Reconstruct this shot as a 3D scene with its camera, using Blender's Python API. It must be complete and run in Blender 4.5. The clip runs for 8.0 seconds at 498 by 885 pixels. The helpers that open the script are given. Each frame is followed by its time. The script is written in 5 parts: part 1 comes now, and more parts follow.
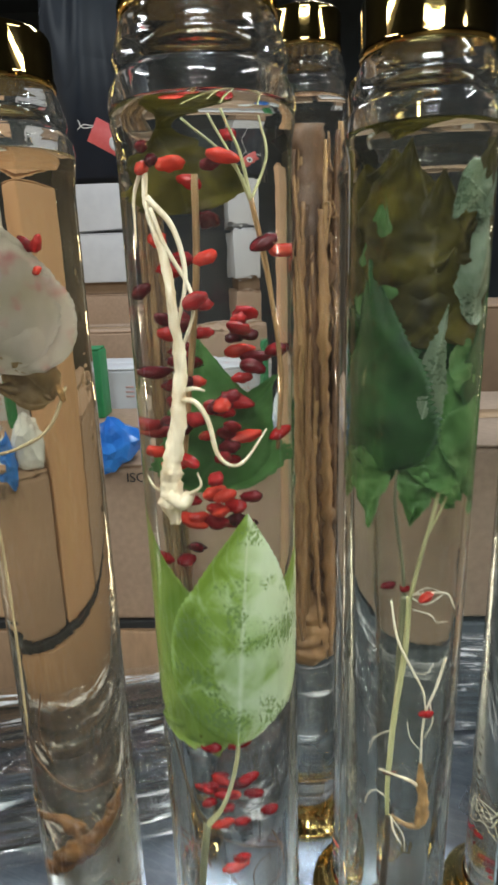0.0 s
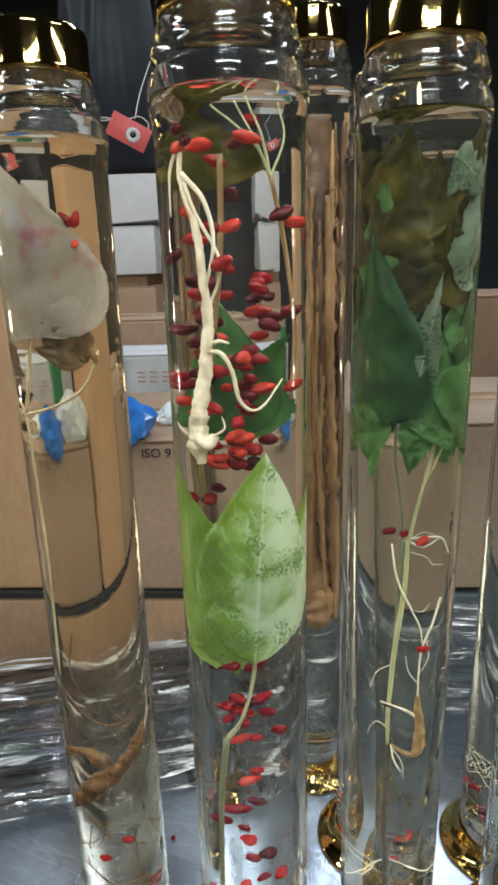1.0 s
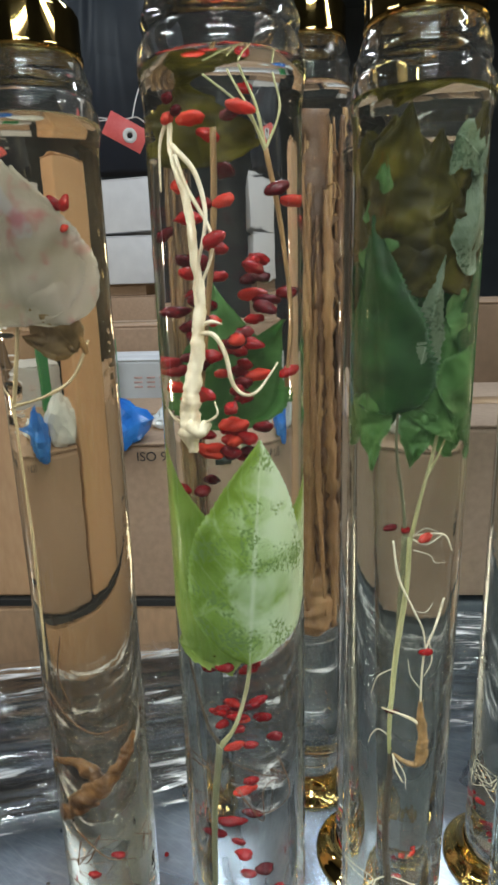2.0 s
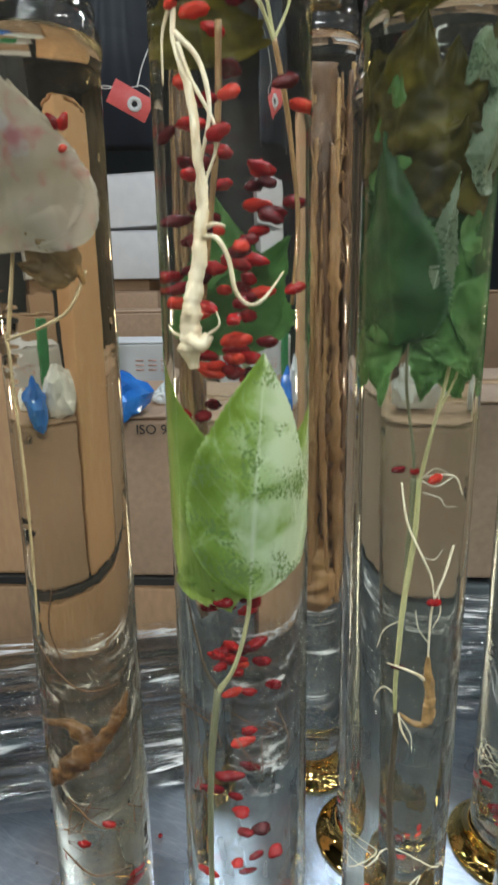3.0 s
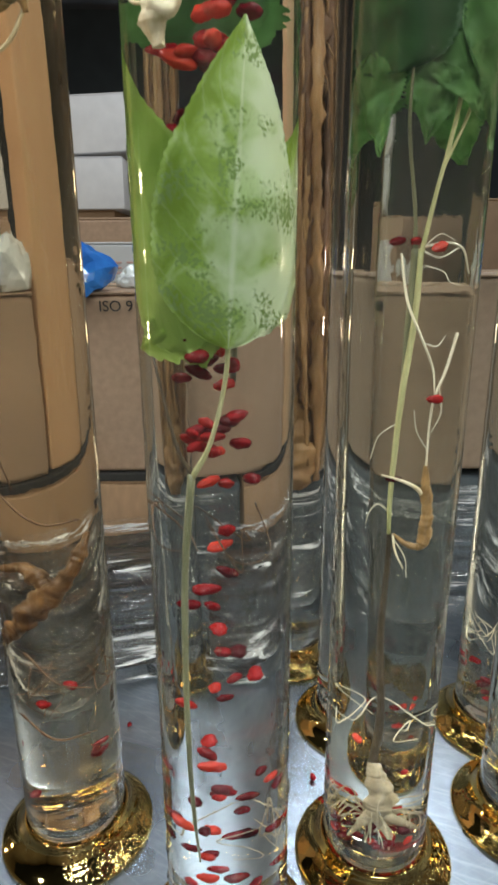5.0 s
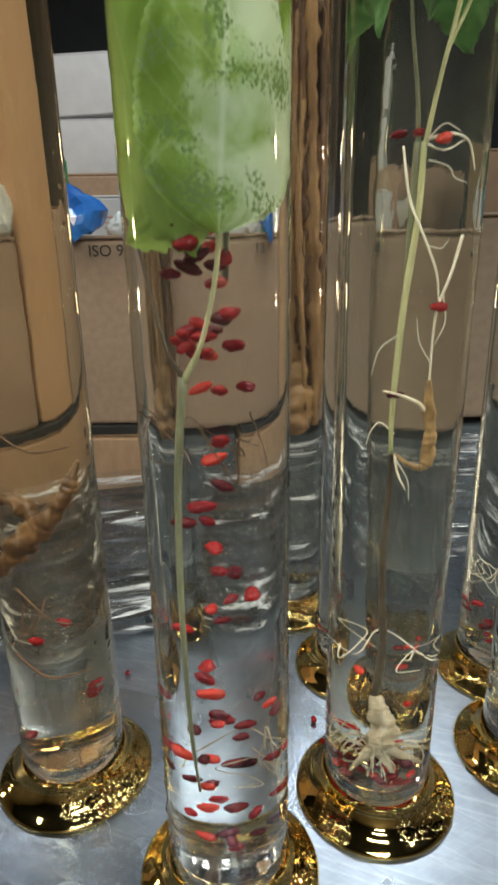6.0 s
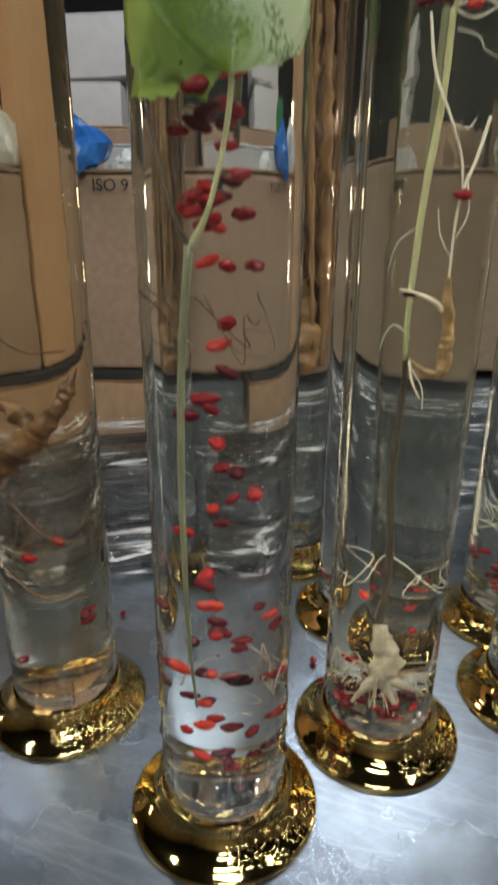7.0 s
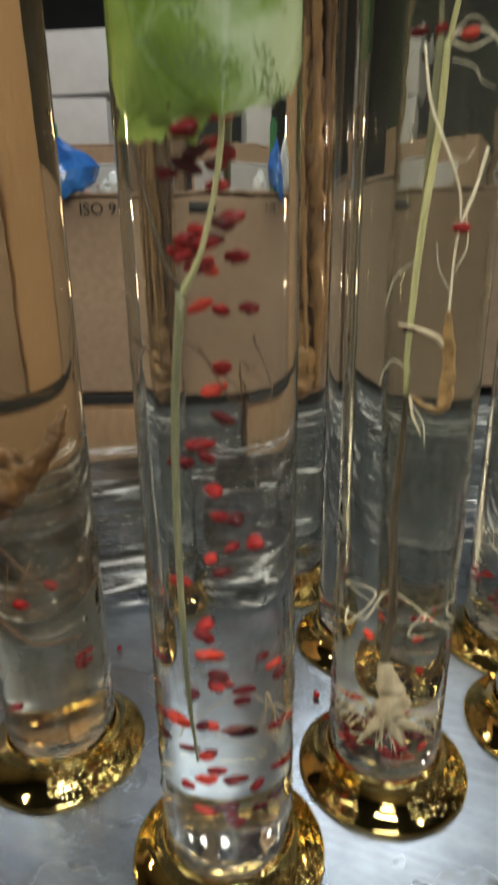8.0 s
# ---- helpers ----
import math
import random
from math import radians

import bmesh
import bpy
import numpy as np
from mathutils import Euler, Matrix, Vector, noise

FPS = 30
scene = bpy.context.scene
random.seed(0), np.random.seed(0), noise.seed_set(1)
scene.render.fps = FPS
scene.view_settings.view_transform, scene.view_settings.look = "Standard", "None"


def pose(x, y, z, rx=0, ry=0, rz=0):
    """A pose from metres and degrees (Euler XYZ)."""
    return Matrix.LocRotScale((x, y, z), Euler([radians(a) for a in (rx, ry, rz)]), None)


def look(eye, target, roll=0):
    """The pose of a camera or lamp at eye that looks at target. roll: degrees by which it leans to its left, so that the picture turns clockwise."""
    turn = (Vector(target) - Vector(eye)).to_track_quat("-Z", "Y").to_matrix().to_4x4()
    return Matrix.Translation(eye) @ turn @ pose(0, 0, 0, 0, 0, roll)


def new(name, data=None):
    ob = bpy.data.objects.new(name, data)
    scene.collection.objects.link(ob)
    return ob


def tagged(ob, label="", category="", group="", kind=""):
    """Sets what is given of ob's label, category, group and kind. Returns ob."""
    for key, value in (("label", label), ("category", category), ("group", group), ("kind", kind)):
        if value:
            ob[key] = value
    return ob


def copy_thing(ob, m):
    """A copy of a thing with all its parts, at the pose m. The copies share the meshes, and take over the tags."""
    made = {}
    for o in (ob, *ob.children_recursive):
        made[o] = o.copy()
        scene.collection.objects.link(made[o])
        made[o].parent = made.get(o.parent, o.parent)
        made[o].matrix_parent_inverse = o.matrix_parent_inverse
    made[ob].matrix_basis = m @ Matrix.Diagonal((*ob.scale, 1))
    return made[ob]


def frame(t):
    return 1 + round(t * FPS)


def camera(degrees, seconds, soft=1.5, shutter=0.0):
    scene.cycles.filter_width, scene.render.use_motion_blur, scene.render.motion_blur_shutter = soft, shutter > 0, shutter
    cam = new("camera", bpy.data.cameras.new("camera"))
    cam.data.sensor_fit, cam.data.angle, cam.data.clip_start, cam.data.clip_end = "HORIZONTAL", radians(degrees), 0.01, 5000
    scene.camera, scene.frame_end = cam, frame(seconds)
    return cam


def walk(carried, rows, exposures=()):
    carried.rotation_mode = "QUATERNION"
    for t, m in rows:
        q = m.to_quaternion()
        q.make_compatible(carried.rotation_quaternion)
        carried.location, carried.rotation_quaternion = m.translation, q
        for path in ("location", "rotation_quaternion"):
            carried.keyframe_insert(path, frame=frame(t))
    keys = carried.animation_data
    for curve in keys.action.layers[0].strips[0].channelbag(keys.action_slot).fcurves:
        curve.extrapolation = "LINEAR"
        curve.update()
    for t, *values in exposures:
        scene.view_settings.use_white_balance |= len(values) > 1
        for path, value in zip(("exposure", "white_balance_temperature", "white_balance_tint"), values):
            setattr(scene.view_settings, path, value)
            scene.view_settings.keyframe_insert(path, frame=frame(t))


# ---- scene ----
cam = camera(44.6, 8.0, 2.9, 0.5)
PATH = [
    (0, (0.08, 0.031, 0.603), (-0.02, 1.949, 0.046), -1.8),
    (0.5, (0.075, -0.004, 0.599), (0.028, 1.912, 0.028), -1.9),
    (1, (0.074, -0.012, 0.59), (-0.035, 1.903, 0.026), -1.7),
    (2.3, (0.076, 0.002, 0.561), (-0.031, 1.931, 0.046), -1.6),
    (2.5, (0.075, 0.003, 0.55), (-0.041, 1.925, 0.011), -2.0),
    (3, (0.074, 0.003, 0.527), (-0.038, 1.94, 0.041), -0.9),
    (3.5, (0.072, 0.016, 0.484), (-0.01, 1.944, -0.04), -0.4),
    (4, (0.069, 0.024, 0.448), (0.03, 1.942, -0.119), 0.6),
    (4.5, (0.07, 0.025, 0.43), (0.041, 1.94, -0.146), -0.5),
    (4.7, (0.067, 0.022, 0.423), (0.058, 1.941, -0.142), -0.2),
    (5.8, (0.071, 0.026, 0.389), (0.03, 1.925, -0.237), -1.0),
    (6, (0.069, 0.027, 0.378), (0.059, 1.923, -0.258), -1.0),
    (6.5, (0.068, 0.03, 0.358), (0.055, 1.925, -0.282), -0.4),
    (7, (0.066, 0.028, 0.329), (0.054, 1.913, -0.34), 0.4),
    (7.5, (0.066, 0.033, 0.299), (0.053, 1.889, -0.445), -0.2),
    (8, (0.064, 0.044, 0.342), (0.074, 1.937, -0.305), -0.7),
]
walk(cam, [(t, look(eye, target, roll)) for t, eye, target, roll in PATH], [(0, -0.03, 6500, 11), (2.5, -0.09, 6400, 9.5), (4.5, -0.11, 6560, 10.5), (6.5, -0.28, 6950, 11), (7.0, -0.43, 6800, 13), (7.5, -0.37, 6680, 12), (8.0, -0.40, 7350, 12.5)])
# ---------- lamps: x, y, length, turn, watts, colour ----------
LAMPS = [
    (0.15, -0.55, 0.60, 0, 11, (0.89, 0.985, 1.0)),
    (0.15, -1.25, 0.60, 0, 10, (0.89, 0.985, 1.0)),
    (0.15, -1.95, 0.60, 0, 10, (0.89, 0.985, 1.0)),
    (-1.10, 0.10, 0.60, 90, 9, (0.90, 0.98, 0.99)),
    (1.10, 0.10, 0.60, 90, 8, (0.90, 0.97, 0.97)),
    (0.40, 1.25, 0.80, 0, 13, (0.84, 0.93, 1.0)),
    (-0.75, 1.45, 0.60, 90, 3, (0.86, 0.93, 1.0)),
]
# ---------- upright lamps beside the table: x, y, low end, length, turn, watts, colour ----------
SIDE_LAMPS = [
    (1.95, 0.95, 0.05, 0.75, -90, 7, (1.0, 0.84, 0.56)),
    (-1.85, 0.95, 0.05, 0.75, 90, 7, (1.0, 0.84, 0.56)),
]
# ---------- world, lamps ----------
world = bpy.data.worlds.new("world")
scene.world = world
world.use_nodes = True
wbg = world.node_tree.nodes["Background"]
wbg.inputs[0].default_value = (0.55, 0.62, 0.75, 1)
wbg.inputs[1].default_value = 0.01


# ---------- materials ----------
def material(name):
    m = bpy.data.materials.new(name)
    m.use_nodes = True
    nt = m.node_tree
    return m, nt, nt.nodes["Principled BSDF"], nt.nodes["Material Output"]


def node(nt, kind, **values):
    n = nt.nodes.new(kind)
    for key, value in values.items():
        n.inputs[key].default_value = value
    return n


def ramp(nt, source, stops):
    r = nt.nodes.new("ShaderNodeValToRGB")
    els = r.color_ramp.elements
    els[0].position, els[0].color = stops[0][0], (*stops[0][1], 1)
    els[1].position, els[1].color = stops[-1][0], (*stops[-1][1], 1)
    for pos, col in stops[1:-1]:
        e = els.new(pos)
        e.color = (*col, 1)
    nt.links.new(source, r.inputs[0])
    return r


def coords(nt, scale=(1, 1, 1)):
    tc = nt.nodes.new("ShaderNodeTexCoord")
    mp = nt.nodes.new("ShaderNodeMapping")
    mp.inputs["Scale"].default_value = scale
    nt.links.new(tc.outputs["Object"], mp.inputs[0])
    return mp.outputs[0]


def noisy(name, c1, c2, scale, rough=0.6, metal=0.0, stretch=(1, 1, 1), bump=0.2, bump_scale=None, fine=None,
          distance=0.001, rough2=None, detail=6):
    """Two colours mixed by noise, with a finer layer and a bump."""
    m, nt, bsdf, out = material(name)
    vec = coords(nt, stretch)
    n1 = node(nt, "ShaderNodeTexNoise", Scale=scale, Detail=detail, Roughness=0.6)
    nt.links.new(vec, n1.inputs["Vector"])
    col = ramp(nt, n1.outputs[0], [(0.3, c1), (0.7, c2)])
    n2 = node(nt, "ShaderNodeTexNoise", Scale=fine or scale * 9, Detail=4)
    nt.links.new(vec, n2.inputs["Vector"])
    mix = nt.nodes.new("ShaderNodeMixRGB")
    mix.blend_type = "OVERLAY"
    mix.inputs[0].default_value = 0.22
    nt.links.new(col.outputs[0], mix.inputs[1])
    nt.links.new(n2.outputs[0], mix.inputs[2])
    nt.links.new(mix.outputs[0], bsdf.inputs["Base Color"])
    bsdf.inputs["Roughness"].default_value = rough
    bsdf.inputs["Metallic"].default_value = metal
    if rough2 is not None:
        rr = nt.nodes.new("ShaderNodeMapRange")
        rr.inputs[1].default_value, rr.inputs[2].default_value = 0.3, 0.7
        rr.inputs[3].default_value, rr.inputs[4].default_value = rough, rough2
        nt.links.new(n1.outputs[0], rr.inputs[0])
        nt.links.new(rr.outputs[0], bsdf.inputs["Roughness"])
    if bump:
        nb = node(nt, "ShaderNodeTexNoise", Scale=bump_scale or scale * 4, Detail=5)
        nt.links.new(vec, nb.inputs["Vector"])
        b = node(nt, "ShaderNodeBump", Strength=bump, Distance=distance)
        nt.links.new(nb.outputs[0], b.inputs["Height"])
        nt.links.new(b.outputs[0], bsdf.inputs["Normal"])
    return m


def scratch(m):
    """Fine, slightly curved scratches in several directions over a metal sheet."""
    nt = m.node_tree
    bsdf = nt.nodes["Principled BSDF"]
    old = bsdf.inputs["Normal"].links[0].from_socket
    paint = bsdf.inputs["Base Color"].links[0].from_socket
    for along, across, turn, strength in ((4, 300, 0.35, 0.16), (6, 380, 0.62, 0.14), (3, 160, 0.15, 0.12), (8, 420, -0.45, 0.06)):
        tc = nt.nodes.new("ShaderNodeTexCoord")
        spin = nt.nodes.new("ShaderNodeMapping")
        spin.inputs["Rotation"].default_value = (0, 0, turn)
        nt.links.new(tc.outputs["Object"], spin.inputs[0])
        mp = nt.nodes.new("ShaderNodeMapping")
        mp.inputs["Scale"].default_value = (along, across, 1)
        nt.links.new(spin.outputs[0], mp.inputs[0])
        n = node(nt, "ShaderNodeTexNoise", Scale=1.0, Detail=2)
        nt.links.new(mp.outputs[0], n.inputs["Vector"])
        r = ramp(nt, n.outputs[0], [(0.54, (0, 0, 0)), (0.80, (1, 1, 1))])
        b = node(nt, "ShaderNodeBump", Strength=strength * 0.6, Distance=0.0006)
        nt.links.new(r.outputs[0], b.inputs["Height"])
        nt.links.new(old, b.inputs["Normal"])
        old = b.outputs[0]
        bright = nt.nodes.new("ShaderNodeMixRGB")
        bright.inputs[2].default_value = (0.66, 0.70, 0.74, 1)
        fade = nt.nodes.new("ShaderNodeMath")
        fade.operation = "MULTIPLY"
        fade.inputs[1].default_value = strength * 1.6
        nt.links.new(r.outputs[0], fade.inputs[0])
        nt.links.new(fade.outputs[0], bright.inputs[0])
        nt.links.new(paint, bright.inputs[1])
        paint = bright.outputs[0]
    nt.links.new(paint, bsdf.inputs["Base Color"])
    nt.links.new(old, bsdf.inputs["Normal"])


def pimple(m):
    """Patches of small raised pimples over a smooth metal skin."""
    nt = m.node_tree
    bsdf = nt.nodes["Principled BSDF"]
    old = bsdf.inputs["Normal"].links[0].from_socket
    v = node(nt, "ShaderNodeTexVoronoi", Scale=430, Randomness=0.85)
    nt.links.new(coords(nt), v.inputs["Vector"])
    dot = nt.nodes.new("ShaderNodeMapRange")
    dot.interpolation_type = "SMOOTHSTEP"
    dot.inputs[1].default_value, dot.inputs[2].default_value = 0.05, 0.50
    dot.inputs[3].default_value, dot.inputs[4].default_value = 1.0, 0.0
    nt.links.new(v.outputs["Distance"], dot.inputs[0])
    patch = node(nt, "ShaderNodeTexNoise", Scale=28, Detail=1)
    nt.links.new(coords(nt), patch.inputs["Vector"])
    where = nt.nodes.new("ShaderNodeMapRange")
    where.inputs[1].default_value, where.inputs[2].default_value = 0.52, 0.60
    nt.links.new(patch.outputs[0], where.inputs[0])
    height = nt.nodes.new("ShaderNodeMath")
    height.operation = "MULTIPLY"
    nt.links.new(dot.outputs[0], height.inputs[0])
    nt.links.new(where.outputs[0], height.inputs[1])
    b = node(nt, "ShaderNodeBump", Strength=0.9, Distance=0.0005)
    nt.links.new(height.outputs[0], b.inputs["Height"])
    nt.links.new(old, b.inputs["Normal"])
    nt.links.new(b.outputs[0], bsdf.inputs["Normal"])


def glass_like(name, colour, ior, rough=0.0, ripple=0.0, haze=0.0, cross=0.0):
    m, nt, bsdf, out = material(name)
    nt.nodes.remove(bsdf)
    g = nt.nodes.new("ShaderNodeBsdfGlass")
    g.inputs["Color"].default_value = (*colour, 1)
    g.inputs["IOR"].default_value = ior
    g.inputs["Roughness"].default_value = rough
    if ripple:
        # long draw waves with short cross ripples on top, as in hand-drawn tube
        nb = node(nt, "ShaderNodeTexNoise", Scale=1.0, Detail=2)
        nt.links.new(coords(nt, (90, 90, 30)), nb.inputs["Vector"])
        b = node(nt, "ShaderNodeBump", Strength=ripple, Distance=0.001)
        nt.links.new(nb.outputs[0], b.inputs["Height"])
        nf = node(nt, "ShaderNodeTexNoise", Scale=1.0, Detail=3, Roughness=0.55)
        nt.links.new(coords(nt, (70, 70, 150)), nf.inputs["Vector"])
        b2 = node(nt, "ShaderNodeBump", Strength=cross, Distance=0.001)
        nt.links.new(nf.outputs[0], b2.inputs["Height"])
        nt.links.new(b.outputs[0], b2.inputs["Normal"])
        nt.links.new(b2.outputs[0], g.inputs["Normal"])
    last = g.outputs[0]
    if haze:
        # uneven pale haze painted over the glass, lifting the darks inside the bottles
        nd = node(nt, "ShaderNodeTexNoise", Scale=1.0, Detail=5, Roughness=0.7)
        nt.links.new(coords(nt, (40, 40, 18)), nd.inputs["Vector"])
        md = nt.nodes.new("ShaderNodeMapRange")
        md.inputs[1].default_value, md.inputs[2].default_value = 0.3, 0.75
        md.inputs[3].default_value, md.inputs[4].default_value = haze * 0.4, haze * 1.6
        nt.links.new(nd.outputs[0], md.inputs[0])
        dd = nt.nodes.new("ShaderNodeBsdfDiffuse")
        dd.inputs["Color"].default_value = (0.75, 0.78, 0.80, 1)
        ms = nt.nodes.new("ShaderNodeMixShader")
        nt.links.new(md.outputs[0], ms.inputs[0])
        nt.links.new(last, ms.inputs[1])
        nt.links.new(dd.outputs[0], ms.inputs[2])
        last = ms.outputs[0]
    nt.links.new(last, out.inputs[0])
    return m


GLASS_N, LIQUID_N = 1.5, 1.35
GLASS = glass_like("clear_glass", (0.985, 0.987, 0.98), GLASS_N, 0.003, 0.13, 0.012, 0.045)
LIQUID = glass_like("liquid_against_glass", (0.99, 0.985, 0.962), LIQUID_N / GLASS_N)
LIQUID_BROWN = glass_like("brownish_liquid_against_glass", (0.99, 0.93, 0.82), LIQUID_N / GLASS_N)
LIQUID_YELLOW = glass_like("yellowish_liquid_against_glass", (0.955, 0.952, 0.91), LIQUID_N / GLASS_N)
LIQUID_TOP = glass_like("liquid_surface", (0.99, 0.99, 0.97), LIQUID_N)
GOLD_CAP = noisy("polished_gold_plating", (0.62, 0.42, 0.14), (0.72, 0.52, 0.20), 14, 0.05, 1.0, bump=0.04, bump_scale=60, distance=0.001)
GOLD = noisy("gold_plating", (0.68, 0.46, 0.15), (0.82, 0.61, 0.26), 14, 0.035, 1.0, bump=0.12, bump_scale=70, distance=0.0012, rough2=0.06)
pimple(GOLD)
STEEL = noisy("scratched_steel_sheet", (0.235, 0.28, 0.335), (0.36, 0.41, 0.475), 7, 0.22, 0.95, bump=0.05, bump_scale=14, distance=0.0010, rough2=0.34, fine=90, detail=3)
scratch(STEEL)
KRAFT = noisy("kraft_cardboard", (0.38, 0.225, 0.125), (0.46, 0.29, 0.17), 3, 0.75, stretch=(1, 1, 0.35), bump=0.15, bump_scale=90, distance=0.0004, fine=130)
KRAFT_PALE = noisy("pale_kraft_cardboard", (0.40, 0.265, 0.175), (0.47, 0.325, 0.225), 3, 0.75, bump=0.15, bump_scale=80, distance=0.0004, fine=120)
KRAFT_WARM = noisy("warm_kraft_cardboard", (0.60, 0.35, 0.185), (0.68, 0.42, 0.235), 4, 0.7, stretch=(1, 1, 0.3), bump=0.1, bump_scale=90, distance=0.0004, fine=140)
KRAFT_GREY = noisy("grey_brown_cardboard", (0.30, 0.215, 0.15), (0.37, 0.27, 0.195), 3, 0.75, bump=0.15, bump_scale=80, distance=0.0004, fine=120)
# kraft board with shade put into its colour
KRAFT_SHADED = noisy("shaded_brown_cardboard", (0.22, 0.14, 0.09), (0.28, 0.19, 0.12), 4, 0.8)
WHITE_CARD = noisy("white_carton_board", (0.60, 0.60, 0.62), (0.70, 0.70, 0.72), 3, 0.6, bump=0.05)
SLATE_BOARD = noisy("slate_grey_plastic", (0.06, 0.075, 0.085), (0.10, 0.12, 0.135), 6, 0.5)
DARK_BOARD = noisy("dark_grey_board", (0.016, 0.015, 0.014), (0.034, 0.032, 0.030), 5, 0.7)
GREY_WHITE = noisy("greyish_white_board", (0.58, 0.59, 0.62), (0.66, 0.67, 0.70), 3, 0.65, bump=0.05)
TAPE = noisy("brown_packing_tape", (0.40, 0.27, 0.16), (0.46, 0.32, 0.20), 8, 0.25, bump=0.1)
INK = noisy("dark_print_ink", (0.02, 0.02, 0.022), (0.035, 0.033, 0.03), 60, 0.6, bump=0)
RED_INK = noisy("faded_red_print", (0.60, 0.38, 0.36), (0.66, 0.44, 0.42), 60, 0.6, bump=0)
BLACK_PLASTIC = noisy("black_plastic", (0.008, 0.008, 0.010), (0.02, 0.02, 0.022), 8, 0.35)
BLUE_FILM = noisy("blue_plastic_bag", (0.02, 0.12, 0.55), (0.05, 0.28, 0.80), 14, 0.14, bump=0.3, bump_scale=60)
WHITE_FILM = noisy("white_plastic_bag", (0.62, 0.68, 0.68), (0.84, 0.87, 0.86), 14, 0.16, bump=0.3, bump_scale=60)
GREEN_CARD = noisy("green_box_board", (0.02, 0.20, 0.07), (0.03, 0.28, 0.10), 9, 0.5)
NAVY = noisy("navy_woven_plastic", (0.006, 0.011, 0.022), (0.010, 0.018, 0.034), 9, 0.5, bump=0.3)
RED_TAG = noisy("red_card_tag", (0.82, 0.13, 0.13), (0.88, 0.17, 0.16), 40, 0.45, bump=0.05)
WHITE_PAINT = noisy("white_enamel", (0.75, 0.75, 0.75), (0.82, 0.82, 0.82), 5, 0.4, bump=0)
STRING = noisy("white_cotton_string", (0.7, 0.7, 0.7), (0.82, 0.82, 0.8), 200, 0.9, bump=0.2)
WALL_DARK = noisy("dark_slate_wall", (0.025, 0.032, 0.038), (0.04, 0.05, 0.058), 1.5, 0.9)
WALL_CREAM = noisy("cream_plaster_wall", (0.22, 0.18, 0.13), (0.30, 0.25, 0.18), 1.5, 0.9)
FLOOR_DARK = noisy("dark_concrete", (0.07, 0.07, 0.07), (0.12, 0.115, 0.11), 2.5, 0.8)
DULL_CREAM = noisy("dull_cream_root", (0.24, 0.19, 0.12), (0.44, 0.37, 0.26), 90, 0.55, bump=0.7, bump_scale=220, distance=0.0008)
CREAM = noisy("cream_root_skin", (0.52, 0.39, 0.22), (0.86, 0.78, 0.60), 150, 0.5, stretch=(1, 1, 0.4), bump=0.5, bump_scale=260, distance=0.0008)
PALE_HAIR = noisy("pale_root_hair", (0.62, 0.55, 0.40), (0.78, 0.72, 0.58), 90, 0.5, bump=0.2)
BROWN_ROOT = noisy("brown_root_skin", (0.05, 0.022, 0.008), (0.15, 0.070, 0.024), 45, 0.55, stretch=(1, 1, 0.3), bump=0.6, bump_scale=200, distance=0.0008)
FORK_ROOT = noisy("amber_brown_root_skin", (0.055, 0.026, 0.009), (0.17, 0.085, 0.028), 60, 0.35, bump=0.5, bump_scale=220, distance=0.0008)
RUST_ROOT = noisy("rust_brown_root_skin", (0.13, 0.06, 0.02), (0.32, 0.18, 0.07), 45, 0.5, stretch=(1, 1, 0.3), bump=0.6, bump_scale=200, distance=0.0008)
AMBER_ROOT = noisy("amber_rootlet_skin", (0.16, 0.085, 0.028), (0.42, 0.25, 0.10), 160, 0.45, bump=0.5, bump_scale=260, distance=0.0008)
TAN_ROOT = noisy("tan_dried_stalk", (0.18, 0.095, 0.032), (0.38, 0.23, 0.095), 55, 0.5, stretch=(1, 1, 0.15), bump=0.5, bump_scale=160, distance=0.0007)
STEM = noisy("yellow_green_stem", (0.30, 0.32, 0.12), (0.52, 0.48, 0.28), 40, 0.45, stretch=(1, 1, 0.25), bump=0.2, bump_scale=160)
STALK_TAN = noisy("pale_tan_stalk", (0.34, 0.27, 0.15), (0.52, 0.45, 0.30), 60, 0.5, bump=0.2, bump_scale=160)
STEM_GREEN = noisy("green_stem", (0.11, 0.115, 0.060), (0.20, 0.20, 0.115), 40, 0.45, stretch=(1, 1, 0.25), bump=0.2, bump_scale=160)
STEM_DARK = noisy("dark_brown_stem", (0.035, 0.025, 0.015), (0.10, 0.07, 0.04), 50, 0.5, bump=0.3)


